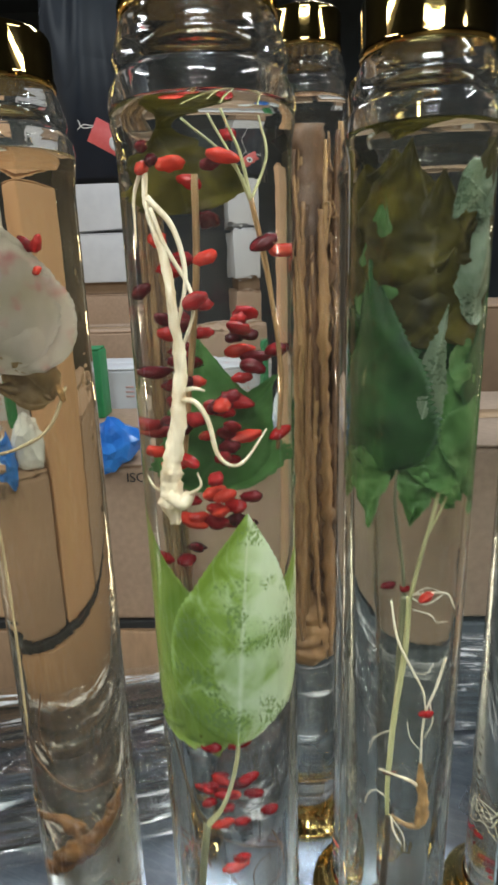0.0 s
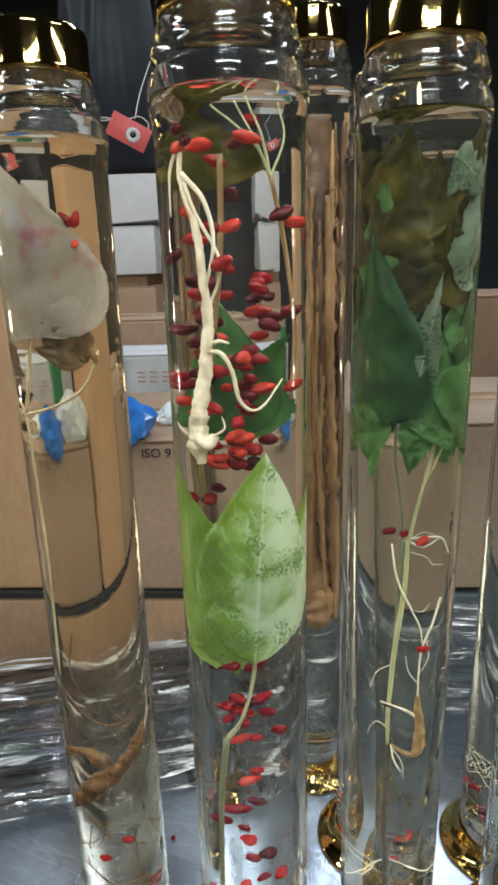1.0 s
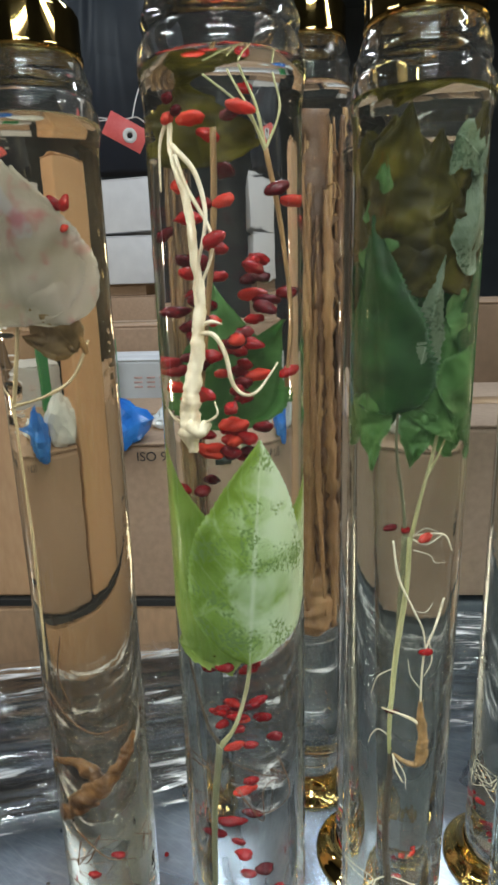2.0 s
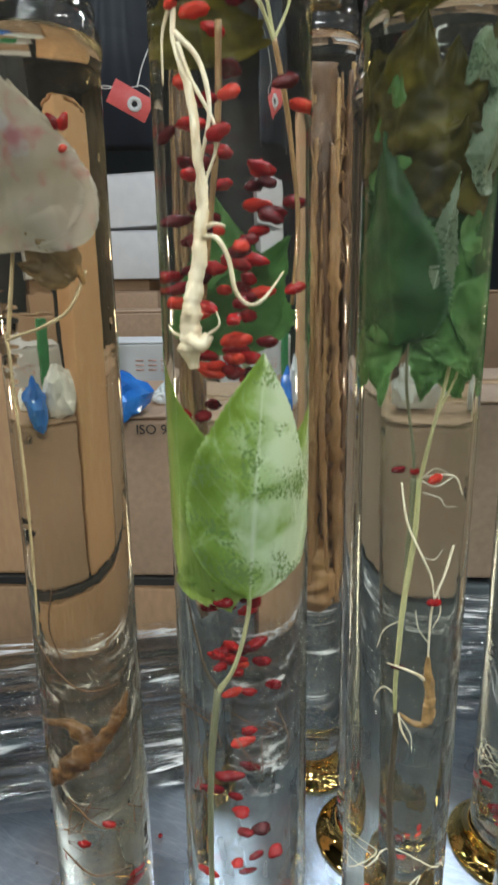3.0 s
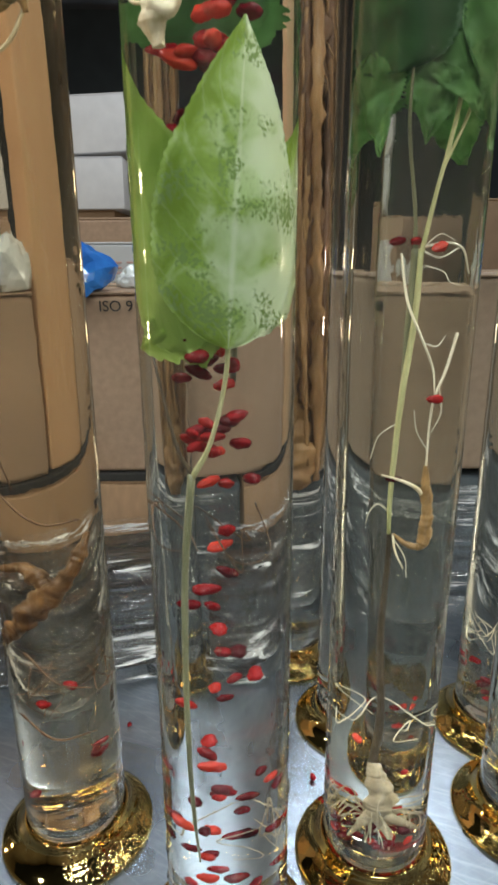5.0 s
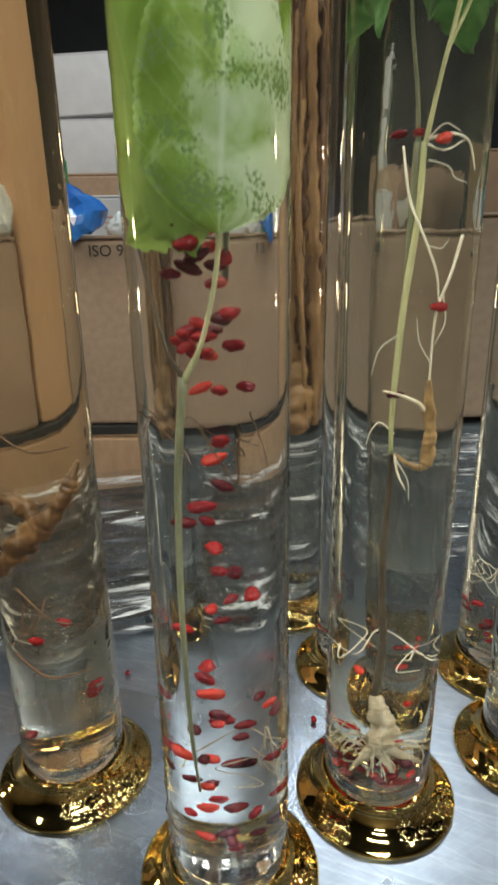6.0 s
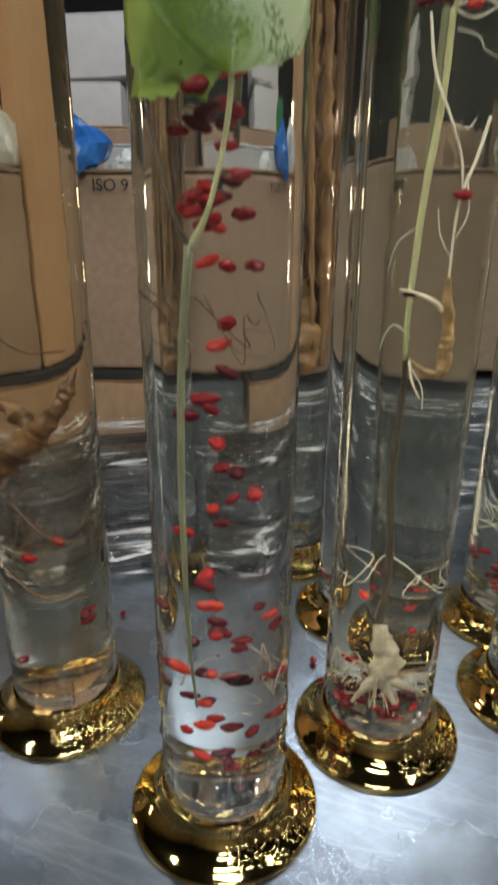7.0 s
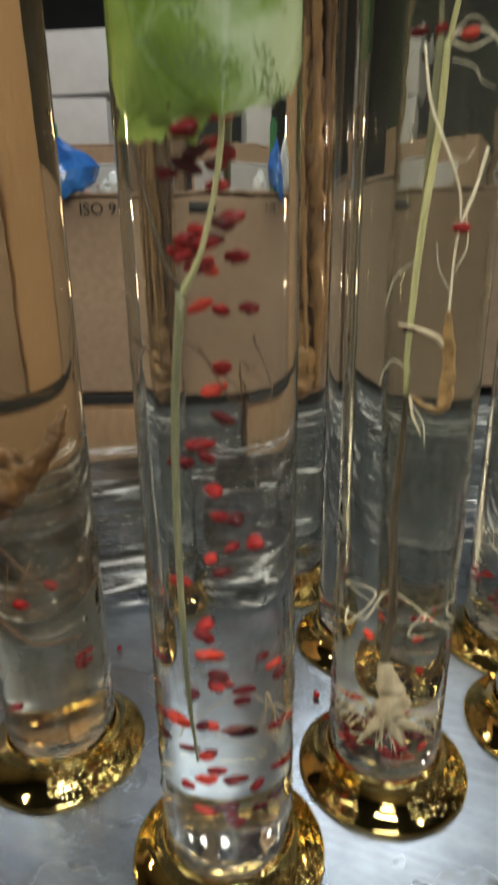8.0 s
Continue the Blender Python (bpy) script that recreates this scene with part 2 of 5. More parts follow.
def berry_material():
    m, nt, bsdf, out = material("soaked_red_berry")
    info = nt.nodes.new("ShaderNodeObjectInfo")
    base = ramp(nt, info.outputs["Random"], [(0.0, (0.07, 0.004, 0.008)), (0.4, (0.21, 0.006, 0.011)), (0.75, (0.43, 0.012, 0.013)), (1.0, (0.74, 0.06, 0.03))])
    n = node(nt, "ShaderNodeTexNoise", Scale=260, Detail=4)
    nt.links.new(coords(nt), n.inputs["Vector"])
    mix = nt.nodes.new("ShaderNodeMixRGB")
    mix.blend_type = "MULTIPLY"
    mix.inputs[0].default_value = 0.4
    nt.links.new(base.outputs[0], mix.inputs[1])
    nt.links.new(n.outputs[0], mix.inputs[2])
    nt.links.new(mix.outputs[0], bsdf.inputs["Base Color"])
    bsdf.inputs["Roughness"].default_value = 0.22
    b = node(nt, "ShaderNodeBump", Strength=0.8, Distance=0.0012)
    nt.links.new(n.outputs[0], b.inputs["Height"])
    nt.links.new(b.outputs[0], bsdf.inputs["Normal"])
    tr = nt.nodes.new("ShaderNodeBsdfTranslucent")
    nt.links.new(base.outputs[0], tr.inputs["Color"])
    ms = nt.nodes.new("ShaderNodeMixShader")
    ms.inputs[0].default_value = 0.25
    nt.links.new(bsdf.outputs[0], ms.inputs[1])
    nt.links.new(tr.outputs[0], ms.inputs[2])
    nt.links.new(ms.outputs[0], out.inputs[0])
    return m


BERRY = berry_material()


def leaf_material(name, stops, speck=None, through_light=0.35, scale=30, veins=0.4, blotch=None, lean=0.0):
    """Leaf skin: mottled, with side veins from the uv map and dark specks."""
    m, nt, bsdf, out = material(name)
    vec = coords(nt)
    n1 = node(nt, "ShaderNodeTexNoise", Scale=scale, Detail=5, Distortion=0.6)
    nt.links.new(vec, n1.inputs["Vector"])
    uv = nt.nodes.new("ShaderNodeUVMap")
    sep = nt.nodes.new("ShaderNodeSeparateXYZ")
    nt.links.new(uv.outputs[0], sep.inputs[0])
    # one half of the blade may be paler than the other
    halves = nt.nodes.new("ShaderNodeMath")
    halves.operation = "MULTIPLY_ADD"
    halves.inputs[1].default_value = lean
    nt.links.new(sep.outputs[1], halves.inputs[0])
    nt.links.new(n1.outputs[0], halves.inputs[2])
    col = ramp(nt, halves.outputs[0], stops)
    ab = nt.nodes.new("ShaderNodeMath")
    ab.operation = "ABSOLUTE"
    nt.links.new(sep.outputs[1], ab.inputs[0])
    # side veins run up and outwards from the midrib
    slope = nt.nodes.new("ShaderNodeMath")
    slope.operation = "MULTIPLY_ADD"
    slope.inputs[1].default_value = -0.28
    nt.links.new(ab.outputs[0], slope.inputs[0])
    nt.links.new(sep.outputs[0], slope.inputs[2])
    wave = nt.nodes.new("ShaderNodeMath")
    wave.operation = "PINGPONG"
    wave.inputs[1].default_value = 0.055
    nt.links.new(slope.outputs[0], wave.inputs[0])
    side = nt.nodes.new("ShaderNodeMapRange")
    side.inputs[1].default_value, side.inputs[2].default_value = 0.0, 0.008
    side.inputs[3].default_value, side.inputs[4].default_value = 0.3, 0.0
    nt.links.new(wave.outputs[0], side.inputs[0])
    rib = nt.nodes.new("ShaderNodeMapRange")
    rib.inputs[1].default_value, rib.inputs[2].default_value = 0.015, 0.05
    rib.inputs[3].default_value, rib.inputs[4].default_value = 1.0, 0.0
    nt.links.new(ab.outputs[0], rib.inputs[0])
    vein = nt.nodes.new("ShaderNodeMath")
    vein.operation = "MAXIMUM"
    nt.links.new(side.outputs[0], vein.inputs[0])
    nt.links.new(rib.outputs[0], vein.inputs[1])
    light = nt.nodes.new("ShaderNodeMixRGB")
    light.inputs[2].default_value = (*[min(1, c * 1.5 + 0.03) for c in stops[-1][1]], 1)
    half = nt.nodes.new("ShaderNodeMath")
    half.operation = "MULTIPLY"
    half.inputs[1].default_value = veins
    nt.links.new(vein.outputs[0], half.inputs[0])
    nt.links.new(half.outputs[0], light.inputs[0])
    nt.links.new(col.outputs[0], light.inputs[1])
    colour = light.outputs[0]
    if blotch:
        bn = node(nt, "ShaderNodeTexNoise", Scale=75, Detail=2)
        nt.links.new(vec, bn.inputs["Vector"])
        bm_ = nt.nodes.new("ShaderNodeMapRange")
        bm_.inputs[1].default_value, bm_.inputs[2].default_value = 0.58, 0.74
        nt.links.new(bn.outputs[0], bm_.inputs[0])
        bx = nt.nodes.new("ShaderNodeMixRGB")
        bx.inputs[2].default_value = (*blotch, 1)
        nt.links.new(bm_.outputs[0], bx.inputs[0])
        nt.links.new(colour, bx.inputs[1])
        colour = bx.outputs[0]
    if speck:
        v = node(nt, "ShaderNodeTexNoise", Scale=560, Detail=3, Roughness=0.5)
        nt.links.new(vec, v.inputs["Vector"])
        patch = node(nt, "ShaderNodeTexNoise", Scale=55, Detail=1)
        nt.links.new(vec, patch.inputs["Vector"])
        add = nt.nodes.new("ShaderNodeMath")
        add.operation = "MULTIPLY"
        nt.links.new(v.outputs[0], add.inputs[0])
        nt.links.new(patch.outputs[0], add.inputs[1])
        mask = nt.nodes.new("ShaderNodeMapRange")
        mask.inputs[1].default_value, mask.inputs[2].default_value = 0.30, 0.37
        nt.links.new(add.outputs[0], mask.inputs[0])
        sp = nt.nodes.new("ShaderNodeMixRGB")
        sp.inputs[2].default_value = (*speck, 1)
        nt.links.new(mask.outputs[0], sp.inputs[0])
        nt.links.new(colour, sp.inputs[1])
        colour = sp.outputs[0]
    nt.links.new(colour, bsdf.inputs["Base Color"])
    bsdf.inputs["Roughness"].default_value = 0.42
    b = node(nt, "ShaderNodeBump", Strength=0.25, Distance=0.0008)
    nt.links.new(vein.outputs[0], b.inputs["Height"])
    nt.links.new(b.outputs[0], bsdf.inputs["Normal"])
    tr = nt.nodes.new("ShaderNodeBsdfTranslucent")
    nt.links.new(colour, tr.inputs["Color"])
    ms = nt.nodes.new("ShaderNodeMixShader")
    ms.inputs[0].default_value = through_light
    nt.links.new(bsdf.outputs[0], ms.inputs[1])
    nt.links.new(tr.outputs[0], ms.inputs[2])
    nt.links.new(ms.outputs[0], out.inputs[0])
    return m


LEAF_PALE = leaf_material("pale_leaf_underside", [(0.26, (0.26, 0.40, 0.05)), (0.38, (0.38, 0.54, 0.13)), (0.48, (0.56, 0.70, 0.38)), (0.66, (0.76, 0.85, 0.66))], speck=(0.27, 0.40, 0.14), veins=0.35, lean=0.28, scale=60)
LEAF_LIME = leaf_material("yellow_green_leaf", [(0.3, (0.20, 0.34, 0.04)), (0.7, (0.40, 0.54, 0.15))], veins=0.12, through_light=0.5, lean=-0.08, scale=40)
LEAF_DARK = leaf_material("dark_green_leaf", [(0.3, (0.018, 0.075, 0.018)), (0.7, (0.05, 0.16, 0.042))], through_light=0.3, veins=0.12, scale=60)
LEAF_MID = leaf_material("mid_green_leaf", [(0.3, (0.07, 0.20, 0.045)), (0.7, (0.20, 0.40, 0.14))], veins=0.12, scale=55)
LEAF_OLIVE = leaf_material("olive_brown_leaf", [(0.3, (0.035, 0.030, 0.005)), (0.5, (0.10, 0.085, 0.012)), (0.7, (0.24, 0.20, 0.03))], veins=0.1, through_light=0.45, scale=45)
LEAF_GREY = leaf_material("silvery_leaf_underside", [(0.3, (0.14, 0.22, 0.12)), (0.55, (0.26, 0.34, 0.22)), (0.7, (0.46, 0.54, 0.42))], speck=(0.12, 0.18, 0.10))
TAN_SHEATH = leaf_material("withered_tan_sheath", [(0.3, (0.16, 0.10, 0.04)), (0.7, (0.36, 0.27, 0.14))], through_light=0.45, veins=0.2, scale=60)
LEAF_WHITE = leaf_material("bleached_white_leaf", [(0.3, (0.52, 0.50, 0.40)), (0.55, (0.62, 0.60, 0.55)), (0.75, (0.70, 0.66, 0.64))], through_light=0.6, veins=0.08, blotch=(0.62, 0.34, 0.34))


def film_material():
    """Clear stretch film: mostly see-through and glossy, with highlights painted white along thin crinkle lines."""
    m, nt, bsdf, out = material("stretch_film")
    nt.nodes.remove(bsdf)
    lines = None
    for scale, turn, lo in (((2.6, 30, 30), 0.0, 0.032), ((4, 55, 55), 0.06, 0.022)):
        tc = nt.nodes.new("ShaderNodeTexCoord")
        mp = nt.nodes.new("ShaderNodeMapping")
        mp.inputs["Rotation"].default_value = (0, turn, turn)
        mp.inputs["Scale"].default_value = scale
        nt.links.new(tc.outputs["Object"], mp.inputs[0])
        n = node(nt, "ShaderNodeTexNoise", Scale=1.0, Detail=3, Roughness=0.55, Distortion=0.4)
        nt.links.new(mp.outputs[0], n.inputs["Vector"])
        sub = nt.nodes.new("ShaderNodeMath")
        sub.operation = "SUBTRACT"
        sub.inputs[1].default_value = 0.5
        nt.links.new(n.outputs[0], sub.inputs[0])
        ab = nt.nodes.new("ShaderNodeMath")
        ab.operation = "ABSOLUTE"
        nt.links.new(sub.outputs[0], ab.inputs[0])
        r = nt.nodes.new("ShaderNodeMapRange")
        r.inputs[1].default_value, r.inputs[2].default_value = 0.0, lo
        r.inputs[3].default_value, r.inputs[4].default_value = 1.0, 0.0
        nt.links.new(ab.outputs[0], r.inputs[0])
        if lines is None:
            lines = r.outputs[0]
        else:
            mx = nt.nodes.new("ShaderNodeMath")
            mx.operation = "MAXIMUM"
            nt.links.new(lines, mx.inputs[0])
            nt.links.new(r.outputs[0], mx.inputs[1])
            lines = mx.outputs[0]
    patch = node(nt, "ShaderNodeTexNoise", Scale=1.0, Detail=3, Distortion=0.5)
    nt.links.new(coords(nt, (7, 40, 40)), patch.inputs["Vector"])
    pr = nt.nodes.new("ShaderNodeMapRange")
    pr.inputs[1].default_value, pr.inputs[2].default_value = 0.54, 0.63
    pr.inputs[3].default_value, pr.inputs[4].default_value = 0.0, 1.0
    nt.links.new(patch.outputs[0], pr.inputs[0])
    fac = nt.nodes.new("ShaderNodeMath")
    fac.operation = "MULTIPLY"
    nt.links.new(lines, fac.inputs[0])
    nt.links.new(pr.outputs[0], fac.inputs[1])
    b = node(nt, "ShaderNodeBump", Strength=0.25, Distance=0.002)
    nt.links.new(lines, b.inputs["Height"])
    gloss = nt.nodes.new("ShaderNodeBsdfGlossy")
    gloss.inputs["Color"].default_value = (0.95, 0.95, 0.97, 1)
    gloss.inputs["Roughness"].default_value = 0.05
    nt.links.new(b.outputs[0], gloss.inputs["Normal"])
    # white diffuse streaks stand in for glints on the crinkles
    painted_glint = nt.nodes.new("ShaderNodeBsdfDiffuse")
    painted_glint.inputs["Color"].default_value = (0.92, 0.92, 0.94, 1)
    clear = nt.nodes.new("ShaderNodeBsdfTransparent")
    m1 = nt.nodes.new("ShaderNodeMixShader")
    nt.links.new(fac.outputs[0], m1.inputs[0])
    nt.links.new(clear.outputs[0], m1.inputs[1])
    nt.links.new(painted_glint.outputs[0], m1.inputs[2])
    m2 = nt.nodes.new("ShaderNodeMixShader")
    m2.inputs[0].default_value = 0.11
    nt.links.new(m1.outputs[0], m2.inputs[1])
    nt.links.new(gloss.outputs[0], m2.inputs[2])
    nt.links.new(m2.outputs[0], out.inputs[0])
    return m


FILM = film_material()


# ---------- mesh helpers ----------
def part(name, bm, mat, parent=None, label="", smooth=True):
    me = bpy.data.meshes.new(name)
    bmesh.ops.recalc_face_normals(bm, faces=bm.faces) if mat not in (GLASS, LIQUID) else None
    bm.to_mesh(me)
    bm.free()
    for f in me.polygons:
        f.use_smooth = smooth
    me.materials.append(mat)
    ob = new(name, me)
    if parent is not None:
        ob.parent = parent
    if label:
        tagged(ob, label)
    return ob


def thing(name, label, category, at=(0, 0, 0), rz=0.0, group="", kind=""):
    ob = new(name)
    ob.empty_display_size = 0.02
    ob.matrix_basis = pose(*at, 0, 0, rz)
    return tagged(ob, label, category, group, kind)


def lathe(bm, profile, seg=64, mat_index=0):
    """Turns a profile of (radius, height) round z; the outside lies to the right of the way along it when it runs upwards."""
    rings = []
    for r, z in profile:
        if r < 1e-6:
            rings.append([bm.verts.new((0, 0, z))])
        else:
            rings.append([bm.verts.new((r * math.cos(2 * math.pi * i / seg), r * math.sin(2 * math.pi * i / seg), z)) for i in range(seg)])
    for a, b in zip(rings, rings[1:]):
        for i in range(seg):
            j = (i + 1) % seg
            if len(a) == 1 and len(b) == 1:
                continue
            if len(a) == 1:
                f = bm.faces.new((a[0], b[j], b[i]))
            elif len(b) == 1:
                f = bm.faces.new((a[i], a[j], b[0]))
            else:
                f = bm.faces.new((a[i], a[j], b[j], b[i]))
            f.material_index = mat_index
    return bm


def spline(points, n):
    """n+1 points on a smooth curve through the given ones."""
    pts = [Vector(p) for p in points]
    pts = [pts[0] * 2 - pts[1], *pts, pts[-1] * 2 - pts[-2]]
    segs = len(pts) - 3
    out = []
    for k in range(n + 1):
        s = min(k / n * segs, segs - 1e-6)
        i, f = int(s), s - int(s)
        a, b, c, d = pts[i:i + 4]
        out.append(0.5 * ((2 * b) + (c - a) * f + (2 * a - 5 * b + 4 * c - d) * f * f + (3 * b - a - 3 * c + d) * f ** 3))
    return out


def sweep(bm, points, radii, n=24, seg=8, rough=0.0, seed=0, rings=0.0):
    """A round, tapered strand along a smooth curve; rough makes it knobbly."""
    path = spline(points, n)
    rs = [v.x for v in spline([(r, 0, 0) for r in radii], n)] if len(radii) > 1 else [radii[0]] * (n + 1)
    side = Vector((1, 0.13, 0.07))
    loops = []
    for k, p in enumerate(path):
        d = (path[min(k + 1, n)] - path[max(k - 1, 0)]).normalized()
        u = (side - d * side.dot(d)).normalized()
        w = d.cross(u)
        ring = []
        for i in range(seg):
            a = 2 * math.pi * i / seg
            r = max(rs[k], 0.0001) * (1 + rings * noise.noise(Vector((k * 1.7 + seed, 0.3, 0.7))))
            if rough:
                r *= 1 + rough * noise.noise((p * 120) + Vector((math.cos(a), math.sin(a), seed)))
            ring.append(bm.verts.new(p + u * (r * math.cos(a)) + w * (r * math.sin(a))))
        loops.append(ring)
        side = u
    for a, b in zip(loops, loops[1:]):
        for i in range(seg):
            j = (i + 1) % seg
            bm.faces.new((a[i], a[j], b[j], b[i]))
    bm.faces.new(loops[0][::-1])
    bm.faces.new(loops[-1])
    return bm


def boxed(bm, lo, hi, bevel=0.003, segs=2):
    c = [(a + b) / 2 for a, b in zip(lo, hi)]
    s = [b - a for a, b in zip(lo, hi)]
    r = bmesh.ops.create_cube(bm, size=1, matrix=Matrix.LocRotScale(c, None, s))
    if bevel:
        es = list({e for v in r["verts"] for e in v.link_edges})
        bmesh.ops.bevel(bm, geom=es, offset=bevel, segments=segs, affect="EDGES", profile=0.5)
    return bm


def leaf_mesh(length, width, place, tip=1.6, base=0.45, curl=0.0, wave=0.0, teeth=0.02, seed=0, nu=48, nv=14, ragged=0.10):
    """A serrated leaf blade with a creased midrib. place(u, v, h) sets a point u along, v across, h off the sheet."""
    bm = bmesh.new()
    uvl = bm.loops.layers.uv.new("UVMap")
    rows, uvs = [], {}
    for i in range(nu + 1):
        s = i / nu
        half = width / 2 * (math.sin(math.pi * s ** base) ** 0.9 if s < 1 else 0.0) * (1 - 0.25 * s ** tip)
        half *= 1 + teeth * (1 if i % 2 else -1)
        half = max(half, width * 0.008)
        margin = [1 + ragged * noise.noise(Vector((s * 7, 3.0 * side + seed, 0.4))) + 0.4 * ragged * noise.noise(Vector((s * 19, side + seed, 2.4))) for side in (-1, 1)]
        row = []
        for j in range(nv + 1):
            q = j / nv * 2 - 1
            h = -0.0012 * (1 - abs(q)) ** 2 + curl * q * q * half
            h += wave * noise.noise(Vector((s * 4 + seed, q * 1.5, seed * 0.7))) + 0.35 * wave * noise.noise(Vector((s * 11, q * 4 + seed, 1.3)))
            v = bm.verts.new(place(s * length, q * half * margin[q > 0], h))
            uvs[v] = (s, q)
            row.append(v)
        rows.append(row)
    for a, b in zip(rows, rows[1:]):
        for j in range(nv):
            f = bm.faces.new((a[j], a[j + 1], b[j + 1], b[j]))
            for lp in f.loops:
                lp[uvl].uv = uvs[lp.vert]
    bmesh.ops.solidify(bm, geom=list(bm.faces), thickness=0.0005)
    return bm


def on_wall(r, turn, z0, tilt):
    """Places a sheet on the inside of a tube of radius r: turn degrees from the side towards -y, tilt degrees to +x."""
    c, s = math.cos(radians(tilt)), math.sin(radians(tilt))

    def place(u, v, h):
        across, up = u * s + v * c, u * c - v * s
        a = radians(turn) + across / r
        rr = r - h
        return (rr * math.sin(a), -rr * math.cos(a), z0 + up)
    return place


# ---------- the room ----------
def room():
    x0, x1, y0, y1, z0, z1, th = -2.6, 2.8, -2.4, 3.2, -0.80, 1.75, 0.12
    walls = (("wall_north", (x0, y1, z0), (x1, y1 + th, z1)), ("wall_south", (x0, y0 - th, z0), (x1, y0, z1)),
             ("wall_west", (x0 - th, y0 - th, z0), (x0, y1 + th, z1)), ("wall_east", (x1, y0 - th, z0), (x1 + th, y1 + th, z1)))
    for name, lo, hi in walls:
        w = part(name, boxed(bmesh.new(), lo, hi, 0), WALL_DARK if name == "wall_north" else WALL_CREAM, smooth=False)
        tagged(w, "dark slate painted wall of a dim store room" if name == "wall_north" else "plain cream plastered wall of a dim store room", "wall", kind="structure")
    f = part("floor", boxed(bmesh.new(), (x0 - th, y0 - th, z0 - th), (x1 + th, y1 + th, z0 - 0.002), 0), FLOOR_DARK, smooth=False)
    tagged(f, "dark concrete floor of the store room", "floor", kind="structure")
    c = part("ceiling", boxed(bmesh.new(), (x0 - th, y0 - th, z1 + 0.002), (x1 + th, y1 + th, z1 + th), 0), WALL_DARK, smooth=False)
    tagged(c, "dark painted ceiling over the store room", "ceiling", kind="structure")


room()


def ceiling_lamp(x, y, length, rz, watts, colour, z=1.66, width=0.09):
    lamp = thing("ceiling_lamp", "white enamelled strip lamp fixed under the dark ceiling", "lamp", (x, y, z), rz, "ceiling lamps")
    part("housing", boxed(bmesh.new(), (-length / 2 - 0.03, -width * 0.7, 0.02), (length / 2 + 0.03, width * 0.7, 0.088), 0.008), WHITE_PAINT, lamp)
    for s in (-1, 1):
        part("end_cap", boxed(bmesh.new(), (s * (length / 2 + 0.022) - 0.008, -width * 0.5, -0.012), (s * (length / 2 + 0.022) + 0.008, width * 0.5, 0.019), 0.004), WHITE_PAINT, lamp)
    data = bpy.data.lights.new("strip_light", "AREA")
    data.shape, data.size, data.size_y, data.energy, data.color = "RECTANGLE", length, width, watts, colour
    ob = new("strip_light", data)
    ob.parent = lamp
    ob.matrix_basis = pose(0, 0, 0)
    return lamp


for row in LAMPS:
    ceiling_lamp(*row)


def upright_lamp(x, y, low, length, rz, watts, colour, width=0.07):
    lamp = thing("upright_lamp", "tall warm lamp with three short tubes on a white post", "lamp", (x, y, -0.80), rz, "upright lamps")
    part("base", boxed(bmesh.new(), (-0.14, -0.10, 0.0), (0.14, 0.16, 0.03), 0.006), WHITE_PAINT, lamp)
    part("post", boxed(bmesh.new(), (-width * 0.7, 0.012, 0.03), (width * 0.7, 0.07, 0.80 + low + length + 0.04), 0.006), WHITE_PAINT, lamp)
    for k in range(3):
        data = bpy.data.lights.new("short_tube", "AREA")
        data.shape, data.size, data.size_y, data.energy, data.color = "RECTANGLE", width, 0.07, watts / 3, colour
        ob = new("short_tube", data)
        ob.parent = lamp
        ob.matrix_basis = pose(0, 0, 0.80 + low + length * (k + 0.5) / 3, -90, 0, 0)
    return lamp


for row in SIDE_LAMPS:
    upright_lamp(*row)


def steel_table():
    t = thing("steel_table", "scratched stainless steel work table under the bottles", "table")
    top = bmesh.new()
    boxed(top, (-1.1, -0.25, -0.035), (1.1, 2.40, 0.0), 0.004)
    part("tabletop", top, STEEL, t)
    for x in (-1.03, 1.03):
        for y in (-0.18, 2.33):
            part("leg", boxed(bmesh.new(), (x - 0.025, y - 0.025, -0.80), (x + 0.025, y + 0.025, -0.036), 0.004), STEEL, t)
    return t


steel_table()


# ---------- bottles ----------
R_OUT, R_IN = 0.0360, 0.0335
LEVEL = 0.664


SEAMS = (-130, -83, 83, 130)


